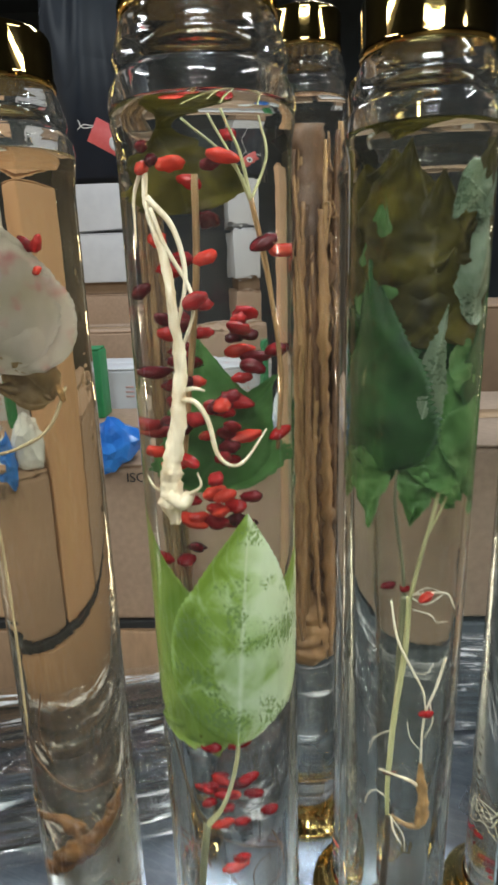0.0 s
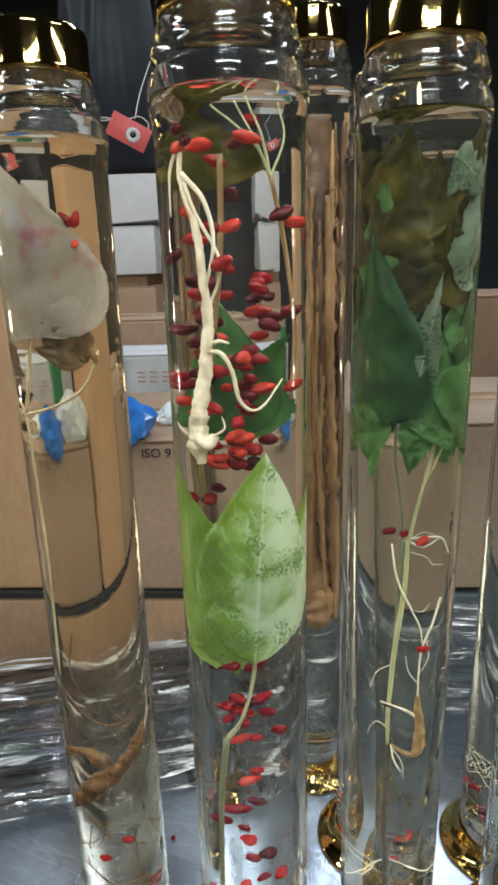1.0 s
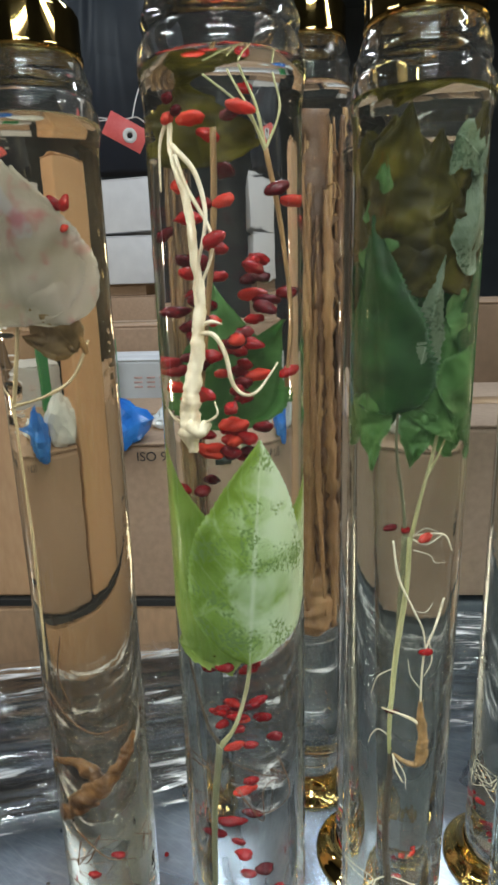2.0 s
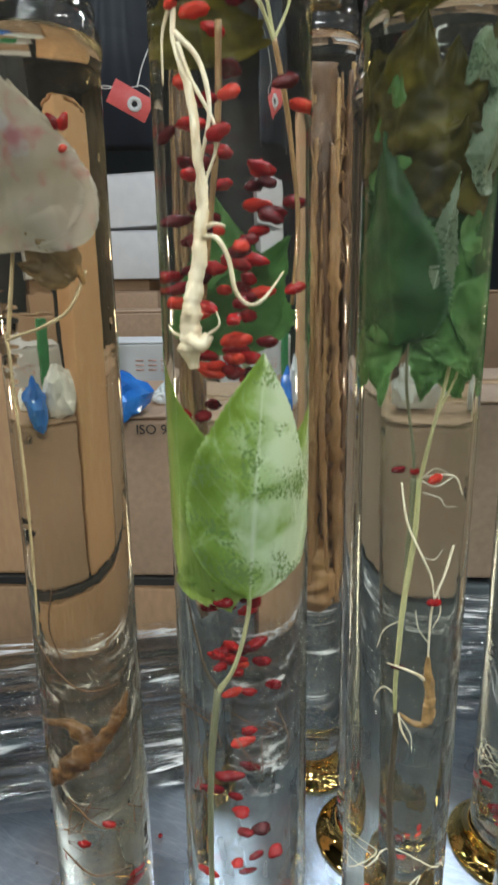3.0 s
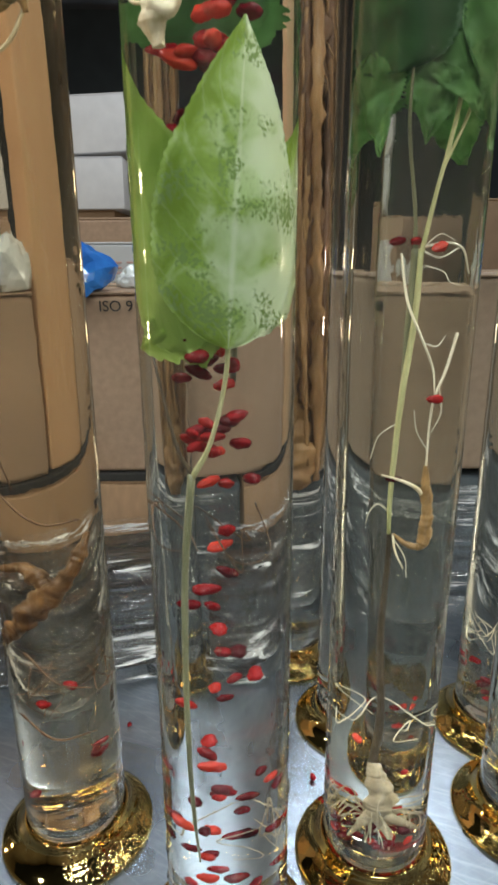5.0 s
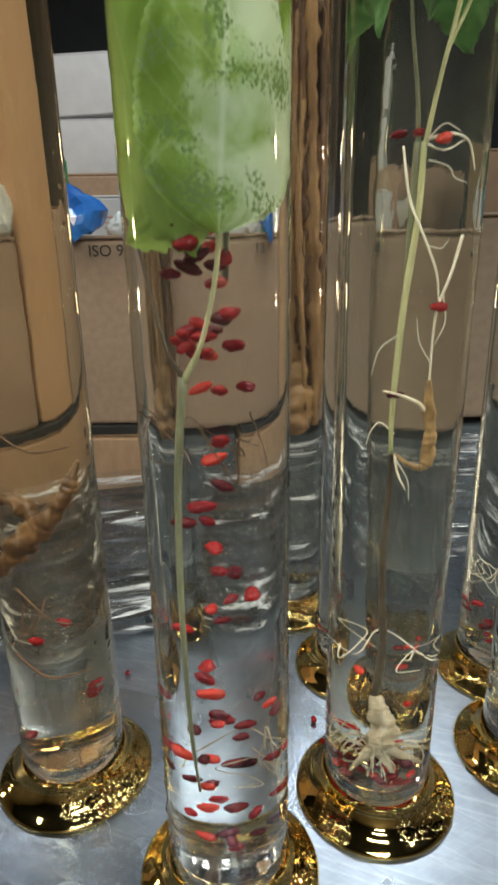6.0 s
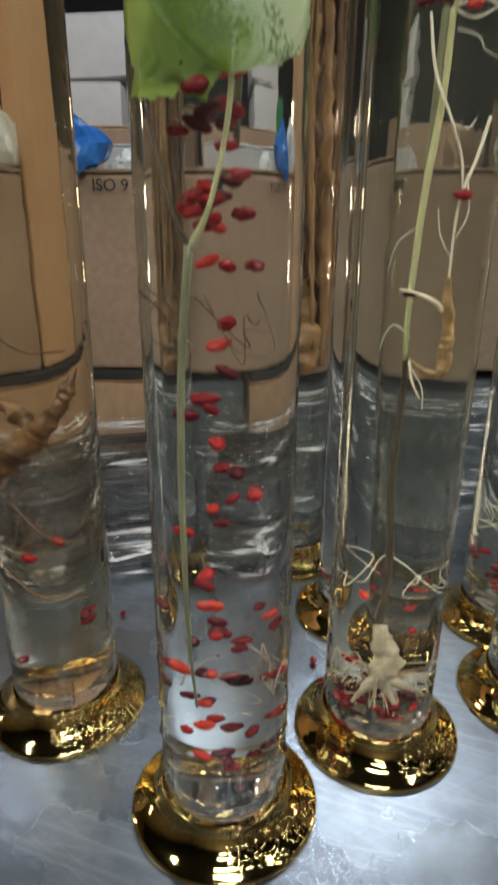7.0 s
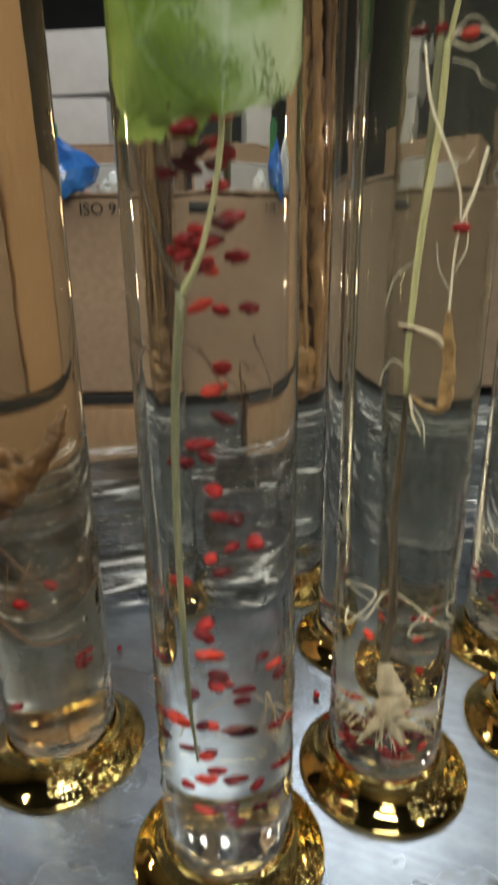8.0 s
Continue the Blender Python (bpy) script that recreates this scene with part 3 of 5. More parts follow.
def seamed_wall(bm, profile):
    """The glass turned round z, with uneven beaded mould seams running up its straight wall; angles count from the side towards -y."""
    angles = set(range(-180, 180, 6))
    for a in SEAMS:
        angles = {b for b in angles if abs(b - a) > 6} | {a + d for d in (-6, -4.2, -2.8, -1.8, -0.9, 0, 0.9, 1.8, 2.8, 4.2, 6)}
    angles = sorted(angles)
    rows = []
    for (r0, z0), (r1, z1) in zip(profile, profile[1:]):
        steps = int((z1 - z0) / 0.0013) if z1 - z0 > 0.1 else 1
        rows += [(r0 + (r1 - r0) * k / steps, z0 + (z1 - z0) * k / steps) for k in range(steps)]
    rows.append(profile[-1])
    rings = []
    for r, z in rows:
        if r < 1e-6:
            rings.append([bm.verts.new((0, 0, z))])
            continue
        ring = []
        for a in angles:
            rise = 0.0
            if 0.033 < z < 0.640 and r == R_OUT:
                fade = min(1, (z - 0.033) / 0.01, (0.640 - z) / 0.01)
                for k, c in enumerate(SEAMS):
                    d = abs(a - c)
                    if d < 6:
                        n = noise.noise(Vector((z * 150, k * 7.3, 0.5))) + 0.6 * noise.noise(Vector((z * 330, k * 3.1, 4.5)))
                        rise += fade * (1 + max(0.0, 1 - z / 0.25)) * (0.00012 + 0.0010 * n * (0.5 + noise.noise(Vector((z * 25, k * 5.7, 8.5))))) * math.cos(d / 6 * math.pi / 2) ** 2
            t = radians(a)
            ring.append(bm.verts.new(((r + rise) * math.sin(t), -(r + rise) * math.cos(t), z)))
        rings.append(ring)
    n = len(angles)
    for a, b in zip(rings, rings[1:]):
        for i in range(n):
            j = (i + 1) % n
            if len(a) == 1:
                bm.faces.new((a[0], b[j], b[i]))
            else:
                bm.faces.new((a[i], a[j], b[j], b[i]))
    return bm


def make_bottle():
    b = thing("glass_bottle", "tall clear glass bottle with gilt cap and foot, full of liquor", "bottle", group="bottles on the steel table")
    g = bmesh.new()
    outer = [(0.0, 0.0165), (0.022, 0.0165), (0.031, 0.0185), (0.0345, 0.0225), (R_OUT, 0.028), (R_OUT, 0.0295), (R_OUT, 0.031), (R_OUT, 0.642), (R_OUT, 0.6435), (R_OUT, 0.645),
             (0.0364, 0.652), (0.0376, 0.658), (0.0380, 0.664), (0.0372, 0.670), (0.0352, 0.6735), (0.0340, 0.676),
             (0.0350, 0.679), (0.0352, 0.682), (0.0340, 0.685), (0.0330, 0.688), (0.0324, 0.691), (0.0300, 0.695), (0.0300, 0.715),
             (0.0292, 0.717), (0.0280, 0.715), (0.0280, 0.692), (0.0300, 0.682), (0.0325, 0.674), (R_IN, 0.668), (R_IN, LEVEL)]
    seamed_wall(g, outer)
    body = part("glass_body", g, GLASS, b, "clear glass tube with ringed neck")
    body.visible_shadow = False
    q = bmesh.new()
    lathe(q, [(0.0, 0.0300), (0.015, 0.0292), (0.026, 0.0298), (0.0315, 0.0325), (R_IN, 0.038), (R_IN, 0.0395), (R_IN, 0.041), (R_IN, LEVEL - 0.002), (R_IN, LEVEL)], 72)
    lathe(q, [(R_IN, LEVEL), (R_IN * 0.94, LEVEL - 0.0008), (0.0, LEVEL - 0.0009)], 72, 1)
    liq = part("liquid", q, LIQUID, b, "clear faintly yellow liquor")
    liq.data.materials.append(LIQUID_TOP)
    liq.visible_shadow = False
    c = bmesh.new()
    lathe(c, [(0.0302, 0.6955), (0.0312, 0.6955), (0.0316, 0.6965), (0.0316, 0.6990), (0.0310, 0.7000), (0.0310, 0.7180), (0.0302, 0.7205), (0.0286, 0.7215),
              (0.0, 0.7215), (0.0, 0.7195), (0.0300, 0.7190), (0.0303, 0.6980), (0.0302, 0.6955)], 72)
    part("cap", c, GOLD_CAP, b, "polished gilt screw cap")
    f = bmesh.new()
    lathe(f, [(0.0, 0.0005), (0.050, 0.0005), (0.0550, 0.0008), (0.0558, 0.0018), (0.0556, 0.0030), (0.0540, 0.0042), (0.0500, 0.0062), (0.0460, 0.0086), (0.0425, 0.0118), (0.0400, 0.0152),
              (0.0386, 0.0185), (0.0378, 0.0215), (0.0372, 0.0222), (0.0362, 0.0216), (0.0352, 0.0175), (0.0330, 0.0152), (0.0, 0.0150)], 72)
    part("foot", f, GOLD, b, "flared mirror-gilt foot")
    return b


SPOTS = dict(centre=(0.051, 0.305), right=(0.153, 0.364), left=(-0.067, 0.385), rear=(0.105, 0.603), rear_right=(0.162, 0.498), far_right=(0.291, 0.494), edge=(0.279, 0.396))
bottle = make_bottle()
bottle.matrix_basis = pose(*SPOTS["centre"], 0)
turn = 3
for key in ("right", "left", "rear", "rear_right", "far_right", "edge"):
    other = copy_thing(bottle, pose(*SPOTS[key], 0, 0, 0, turn))
    if key in ("left", "right", "far_right"):
        for piece in other.children:
            if piece.name.startswith("liquid"):
                piece.data = piece.data.copy()
                piece.data.materials[0] = LIQUID_BROWN if key == "left" else LIQUID_YELLOW
                tagged(piece, "brownish clouded liquor" if key == "left" else "pale yellow liquor")
    if key == "rear":
        other.matrix_basis = pose(*SPOTS[key], 0, 0, 0, turn) @ Matrix.Diagonal((1, 1, 1.105, 1))
        tagged(other, "taller clear glass bottle with gilt cap, packed with brown roots")
    turn = -turn * 1.25

def inside(key, x=0.0, y=0.0, z=0.0):
    return (SPOTS[key][0] + x, SPOTS[key][1] + y, z)


# ---------- berries ----------
def berry_mesh(seed, length, thick):
    bm = bmesh.new()
    bmesh.ops.create_uvsphere(bm, u_segments=16, v_segments=10, radius=1)
    for v in bm.verts:
        n = noise.noise(v.co * 2.1 + Vector((seed * 3.1, 0, 0))) + 0.5 * noise.noise(Vector((v.co.x * 5, v.co.y * 5, v.co.z * 2.2 + seed)))
        w = 1 + 0.36 * n
        taper = 1 - 0.16 * v.co.z
        v.co = Vector((v.co.x * thick / 2 * w * taper, v.co.y * thick / 2 * 0.85 * w * taper, v.co.z * length / 2))
        v.co.x += 0.0006 * math.sin(v.co.z * 300 + seed)
    me = bpy.data.meshes.new("berry")
    bm.to_mesh(me)
    bm.free()
    for f in me.polygons:
        f.use_smooth = True
    me.materials.append(BERRY)
    return me


BERRIES = [berry_mesh(k, 0.0092 + 0.0010 * k, 0.0062 + 0.0006 * (k % 3)) for k in range(4)]
rng = random.Random(7)


def berry(at, label, group, lying=True, size=1.0, turn=None):
    ob = new("berry", rng.choice(BERRIES))
    rx = rng.uniform(55, 125) if lying else rng.uniform(0, 180)
    ob.matrix_basis = pose(*at, rx, rng.uniform(-35, 35), rng.uniform(0, 360) if turn is None else turn) @ Matrix.Scale(size * rng.uniform(0.85, 1.1), 4)
    tagged(ob, label, "berry", group)
    return ob


def scatter(key, bands, label, group):
    """Berries spread through a bottle: bands of (count, low, high, inner radius, outer radius, from angle, to angle)."""
    for count, lo, hi, r0, r1, a0, a1 in bands:
        for _ in range(count):
            r, a = rng.uniform(r0, r1), radians(rng.uniform(a0, a1))
            berry(inside(key, r * math.sin(a), -r * math.cos(a), rng.uniform(lo, hi)), label, group, size=0.86 if hi < 0.42 else 1.0)


FLOATING = "soaked red berry sinking through the clear liquor"
scatter("centre", [
    (5, 0.625, 0.655, 0.008, 0.026, -180, 180), (18, 0.575, 0.625, 0.008, 0.027, -180, 180), (36, 0.520, 0.575, 0.006, 0.027, -180, 180),
    (18, 0.475, 0.520, 0.004, 0.025, -180, 180), (7, 0.420, 0.475, 0.004, 0.022, 60, 300), (8, 0.382, 0.412, 0.010, 0.021, -45, 45),
    (11, 0.325, 0.382, 0.002, 0.014, -180, 180), (4, 0.335, 0.352, 0.004, 0.018, -60, 60), (9, 0.240, 0.320, 0.002, 0.015, -180, 180), (10, 0.150, 0.240, 0.002, 0.017, -180, 180),
    (24, 0.085, 0.150, 0.004, 0.023, -180, 180), (14, 0.040, 0.085, 0.004, 0.022, -180, 180), (9, 0.376, 0.402, 0.016, 0.028, -28, 22), (7, 0.330, 0.350, 0.004, 0.020, -90, 60)], FLOATING, "berries in the liquor")
for x, z, a in ((0.0145, 0.618, 45), (0.0205, 0.618, -45)):
    ob = berry(inside("left", x, -0.023, z), "soaked red berry against the glass by the bleached leaf", "berries by the bleached leaf", size=0.9, turn=0)
    ob.matrix_basis = pose(*inside("left", x, -0.023, z), 0, -a * 0.7, 0) @ Matrix.Scale(0.85, 4)
for x, y, z in ((-0.0195, -0.020, 0.648), (-0.0165, -0.021, 0.643), (-0.020, -0.018, 0.641)):
    berry(inside("centre", x, y, z), "soaked red berry resting on the tips of the cream root", "berries in the liquor", size=0.8)
berry(inside("left", 0.0190, -0.024, 0.604), "small soaked red berry below a pair of others", "berries by the bleached leaf", False, 0.6)
berry(inside("left", -0.024, -0.010, 0.505), "small bright berry at the joint of a pale stalk", "berries by the bleached leaf", size=0.6)
scatter("left", [(4, 0.045, 0.09, 0.004, 0.026, -180, 180), (2, 0.10, 0.16, 0.004, 0.026, -180, 180)], "dark soaked berry sunk low in the bottle", "berries low in the bottle")
for x, y, z, s in ((-0.002, -0.014, 0.424, 0.95), (-0.009, -0.010, 0.424, 0.85), (0.007, -0.020, 0.421, 0.95), (0.010, -0.022, 0.344, 0.85), (-0.006, -0.018, 0.298, 0.7),
                   (0.012, -0.018, 0.523, 1.1), (0.014, -0.015, 0.520, 0.9), (-0.010, -0.016, 0.500, 0.8), (0.008, -0.020, 0.628, 0.8), (0.020, -0.012, 0.50, 0.8),
                   (-0.016, -0.016, 0.120, 0.8), (0.010, -0.020, 0.098, 0.8)):
    berry(inside("right", x, y, z), "red berry caught among stalks and root hairs", "berries on the leafy sprig", size=s)
scatter("right", [(26, 0.034, 0.050, 0.006, 0.027, -180, 180)], "dark red berry lying on the bottle's bottom", "berries on the bottom")
scatter("far_right", [(12, 0.036, 0.062, 0.004, 0.026, -180, 180), (3, 0.48, 0.56, 0.010, 0.026, -120, 30)], "dark red berry in the liquor beside a brown stalk", "berries beside the brown stalk")
scatter("rear_right", [(8, 0.036, 0.06, 0.004, 0.026, -180, 180)], "dark red berry on the bottle's bottom", "berries on the bottom")
scatter("edge", [(8, 0.036, 0.06, 0.004, 0.026, -180, 180)], "dark red berry on the bottle's bottom", "berries on the bottom")
for x, y in ((-0.048, 0.487), (0.116, 0.427)):
    berry((x, y, 0.0036), "dropped red berry lying on the steel table", "berries on the table", size=0.75)


# ---------- contents of the centre bottle ----------
def pale_leaf_sprig():
    s = thing("leaf_sprig", "pale green three-part leaf pressed against the glass on a thin stalk", "leaf", inside("centre"))
    r = 0.0312
    part("leaflet", leaf_mesh(0.120, 0.080, on_wall(r, 11, 0.380, 4), base=0.74, tip=0.8, seed=1, wave=0.0012, nu=64, ragged=0.05), LEAF_PALE, s, "broad pale leaflet speckled dark")
    part("leaflet", leaf_mesh(0.126, 0.066, on_wall(r - 0.0022, -18, 0.378, -17), base=0.62, tip=0.9, seed=2, wave=0.0012), LEAF_LIME, s, "yellow-green side leaflet")
    part("leaflet", leaf_mesh(0.098, 0.054, on_wall(r - 0.0024, 18, 0.388, 27), base=0.6, tip=0.9, seed=3, wave=0.001), LEAF_PALE, s)
    part("leaflet", leaf_mesh(0.046, 0.032, on_wall(r - 0.0032, 4, 0.394, -112), base=0.6, seed=4, wave=0.0015, ragged=0.3), LEAF_LIME, s, "small drooping leaflet")
    part("leaflet", leaf_mesh(0.048, 0.026, on_wall(r - 0.003, 12, 0.394, 74), base=0.6, seed=5, wave=0.0012, ragged=0.3), LEAF_PALE, s)
    st = bmesh.new()
    sweep(st, [(0.006, -0.0300, 0.394), (0.005, -0.026, 0.370), (-0.002, -0.020, 0.338), (-0.010, -0.016, 0.320)], [0.0011, 0.0010, 0.0010, 0.0016], 20)
    part("stalk", st, STEM, s)
    st = bmesh.new()
    sweep(st, [(-0.010, -0.016, 0.322), (-0.014, -0.016, 0.270), (-0.015, -0.015, 0.200), (-0.013, -0.010, 0.130), (-0.010, -0.006, 0.085)], [0.0017, 0.0016, 0.0014, 0.0010, 0.0005], 30)
    part("stem", st, STEM_GREEN, s)
    st = bmesh.new()
    sweep(st, [(-0.010, -0.016, 0.322), (-0.016, -0.018, 0.336), (-0.024, -0.014, 0.375)], [0.0012, 0.0009, 0.0007], 14)
    part("stalk", st, STEM_DARK, s)
    return s


def strand_set(owner, strands, mat, name="root_hair"):
    for pts, rad in strands:
        bm = bmesh.new()
        sweep(bm, pts, rad, 6 * len(pts), 6)
        part(name, bm, mat, owner)


def cream_root():
    s = thing("ginseng_root", "long cream ginseng root with forked tails hanging upside down", "root", inside("centre"))
    main = bmesh.new()
    sweep(main, [(-0.0195, -0.018, 0.642), (-0.0190, -0.019, 0.624), (-0.014, -0.021, 0.609), (-0.0125, -0.022, 0.590), (-0.0105, -0.021, 0.565), (-0.0130, -0.020, 0.540), (-0.0165, -0.018, 0.518),
                 (-0.0175, -0.017, 0.502), (-0.0165, -0.017, 0.492)], [0.0009, 0.0012, 0.0016, 0.0019, 0.0024, 0.0029, 0.0040, 0.0042, 0.0022], 130, 14, 0.85, 3, 0.22)
    part("root_body", main, CREAM, s)
    knob = bmesh.new()
    sweep(knob, [(-0.0185, -0.019, 0.506), (-0.0130, -0.021, 0.503), (-0.0095, -0.021, 0.508)], [0.004, 0.0038, 0.002], 12, 10, 0.4, 5)
    part("root_collar", knob, CREAM, s)
    strand_set(s, [
        ([(-0.019, -0.019, 0.630), (-0.010, -0.022, 0.618), (-0.0065, -0.023, 0.600), (-0.0105, -0.022, 0.580)], [0.0014, 0.0011, 0.0009, 0.0007]),
        ([(-0.018, -0.020, 0.626), (-0.0135, -0.022, 0.612), (-0.0055, -0.023, 0.596), (-0.0045, -0.023, 0.585), (-0.010, -0.021, 0.570)], [0.001, 0.0009, 0.0008, 0.0007, 0.0006]),
        ([(-0.0205, -0.018, 0.640), (-0.024, -0.015, 0.630), (-0.0245, -0.014, 0.612)], [0.001, 0.0008, 0.0005]),
        ([(-0.0115, -0.021, 0.553), (-0.006, -0.023, 0.555), (-0.0015, -0.024, 0.554)], [0.0012, 0.0009, 0.0005]),
        ([(-0.0115, -0.021, 0.550), (-0.005, -0.024, 0.549), (-0.0005, -0.024, 0.540), (0.002, -0.024, 0.527), (0.007, -0.023, 0.521), (0.013, -0.022, 0.523), (0.021, -0.016, 0.535)], [0.0011, 0.0011, 0.0010, 0.0009, 0.0008, 0.0007, 0.0004]),
        ([(-0.016, -0.019, 0.506), (-0.024, -0.014, 0.508), (-0.027, -0.010, 0.512)], [0.001, 0.0008, 0.0005]),
        ([(-0.011, -0.022, 0.507), (-0.005, -0.024, 0.512), (-0.006, -0.023, 0.518)], [0.0008, 0.0006, 0.0004]),
    ], CREAM)
    return s


def upper_stalks():
    s = thing("leaf_stalks", "bundle of thin dry grey-green leaf stalks meeting at a joint", "stalk", inside("centre"))
    strand_set(s, [
        ([(0.016, -0.010, 0.628), (0.010, -0.010, 0.642), (-0.006, -0.008, 0.660)], [0.00087, 0.00056, 0.00043]),
        ([(0.016, -0.010, 0.628), (0.013, -0.012, 0.645), (0.007, -0.012, 0.662)], [0.00081, 0.00056, 0.00043]),
        ([(0.016, -0.010, 0.628), (0.012, -0.014, 0.640), (0.003, -0.014, 0.660)], [0.00074, 0.00050, 0.00037]),
        ([(0.016, -0.010, 0.628), (0.021, -0.006, 0.645), (0.018, -0.004, 0.661)], [0.00062, 0.00050, 0.00037]),
    ], STEM, "stalk")
    strand_set(s, [
        ([(0.016, -0.010, 0.629), (0.020, -0.004, 0.600), (0.022, 0.004, 0.560), (0.019, 0.008, 0.520)], [0.00099, 0.00099, 0.00087, 0.00074]),
        ([(-0.004, 0.006, 0.640), (-0.005, 0.006, 0.600), (-0.009, 0.004, 0.550), (-0.012, 0.004, 0.515)], [0.00099, 0.00112, 0.00099, 0.00074]),
    ], TAN_ROOT, "stalk")
    part("leaflet", leaf_mesh(0.040, 0.036, on_wall(0.027, 196, 0.626, 10), base=0.55, seed=9, wave=0.003, ragged=0.3), LEAF_OLIVE, s, "olive leaflet crumpled under the neck")
    return s


def rear_leaf():
    s = thing("leaf_sprig", "deep green leaf standing against the far side of the glass", "leaf", inside("centre"))
    part("leaflet", leaf_mesh(0.078, 0.036, on_wall(0.030, 184, 0.494, 4), base=0.55, seed=11, wave=0.002), LEAF_MID, s)
    part("leaflet", leaf_mesh(0.060, 0.030, on_wall(0.029, 200, 0.498, -24), base=0.55, seed=12, wave=0.001), LEAF_MID, s)
    bm = bmesh.new()
    sweep(bm, [(0.0, 0.030, 0.495), (0.005, 0.022, 0.45), (0.004, 0.016, 0.36)], [0.0013, 0.0012, 0.001], 16)
    part("stalk", bm, STEM_GREEN, s)
    return s


def sunken_tangle(key, label, z, seed, mat=BROWN_ROOT, n=9):
    s = thing("root_tangle", label, "root", inside(key))
    rr = random.Random(seed)
    for k in range(n):
        a = rr.uniform(0, 2 * math.pi)
        pts = []
        for i in range(5):
            a += rr.uniform(-0.9, 1.1)
            r = rr.uniform(0.010, 0.028)
            pts.append((r * math.cos(a), r * math.sin(a), z + rr.uniform(-0.016, 0.016)))
        bm = bmesh.new()
        sweep(bm, pts, [0.0002, 0.0003, 0.0003, 0.0003, 0.0002], 60, 5)
        part("root_hair", bm, mat, s)
    return s


pale_leaf_sprig()
cream_root()
upper_stalks()
rear_leaf()
sunken_tangle("centre", "loose tangle of fine pale root hairs near the bottom", 0.10, 4, DULL_CREAM, 5)
sunken_tangle("centre", "thin brown root hairs drifting in mid bottle", 0.29, 5, BROWN_ROOT, 5)


# ---------- contents of the bottle with dark leaves ----------
def dark_leaf_sprig():
    s = thing("leaf_sprig", "leafy ginseng sprig with dark green and olive leaves", "leaf", inside("right"))
    r = 0.0312
    part("leaflet", leaf_mesh(0.108, 0.060, on_wall(r, -34, 0.497, -6), base=0.5, seed=21, wave=0.003, teeth=0.045, nu=70), LEAF_DARK, s, "large dark green leaflet")
    part("leaflet", leaf_mesh(0.082, 0.022, on_wall(r - 0.002, -10, 0.502, 10), base=0.6, seed=22, curl=0.2, ragged=0.35, teeth=0.06), LEAF_GREY, s, "folded silvery leaflet")
    part("leaflet", leaf_mesh(0.060, 0.058, on_wall(r - 0.006, 14, 0.500, 14), base=0.5, seed=23, wave=0.003, teeth=0.04, nu=60), LEAF_MID, s)
    part("leaflet", leaf_mesh(0.060, 0.040, on_wall(r - 0.001, 22, 0.505, 58), base=0.5, seed=24, wave=0.004, teeth=0.04, nu=60), LEAF_MID, s)
    part("leaflet", leaf_mesh(0.040, 0.034, on_wall(r - 0.004, 10, 0.512, 150), base=0.5, seed=25, wave=0.004, teeth=0.04, nu=60), LEAF_MID, s, "small drooping leaflet")
    part("leaflet", leaf_mesh(0.050, 0.030, on_wall(r - 0.004, -22, 0.500, -80), base=0.5, seed=26), LEAF_DARK, s)
    part("leaflet", leaf_mesh(0.078, 0.066, on_wall(r - 0.004, 0, 0.565, 3), base=0.42, seed=27, wave=0.005), LEAF_OLIVE, s, "olive-brown faded leaflet")
    part("leaflet", leaf_mesh(0.076, 0.056, on_wall(r - 0.005, 36, 0.562, 12), base=0.42, seed=28, wave=0.005), LEAF_OLIVE, s)
    part("leaflet", leaf_mesh(0.072, 0.026, on_wall(r, 44, 0.572, 10), base=0.6, seed=29, wave=0.005, ragged=0.45, curl=0.3), LEAF_GREY, s)
    part("leaflet", leaf_mesh(0.032, 0.026, on_wall(r - 0.001, 22, 0.640, 120), base=0.6, seed=30, wave=0.003, ragged=0.6, teeth=0.05), LEAF_GREY, s)
    part("leaflet", leaf_mesh(0.100, 0.060, on_wall(0.029, 160, 0.515, -8), base=0.5, seed=31), LEAF_DARK, s)
    part("leaflet", leaf_mesh(0.095, 0.055, on_wall(0.029, 215, 0.510, 8), base=0.5, seed=32), LEAF_DARK, s)
    part("leaflet", leaf_mesh(0.085, 0.055, on_wall(0.028, 95, 0.520, 0), base=0.5, seed=33), LEAF_DARK, s)
    part("leaflet", leaf_mesh(0.075, 0.050, on_wall(0.029, 180, 0.580, 8), base=0.5, seed=34), LEAF_OLIVE, s)
    for k, (ln, wd, tn, z, tl) in enumerate(((0.076, 0.072, 178, 0.586, 2), (0.074, 0.060, 128, 0.584, -8), (0.074, 0.060, 232, 0.586, 10), (0.066, 0.056, -48, 0.592, 12), (0.058, 0.050, 70, 0.600, -6))):
        part("leaflet", leaf_mesh(ln, wd, on_wall(r - 0.001 - 0.0006 * k, tn, z, tl), base=0.42, seed=95 + k, wave=0.005, ragged=0.2), LEAF_OLIVE, s)
    for k, (ln, wd, tn, z, tl) in enumerate(((0.046, 0.030, -62, 0.508, 172), (0.050, 0.034, 150, 0.512, 186), (0.044, 0.030, 205, 0.506, 170), (0.048, 0.032, 58, 0.512, 160), (0.040, 0.028, 96, 0.505, 195), (0.034, 0.022, 2, 0.500, 188))):
        part("leaflet", leaf_mesh(ln, wd, on_wall(r - 0.002 - 0.0005 * k, tn, z, tl), base=0.5, seed=80 + k, wave=0.004, ragged=0.2, teeth=0.05), LEAF_MID, s)
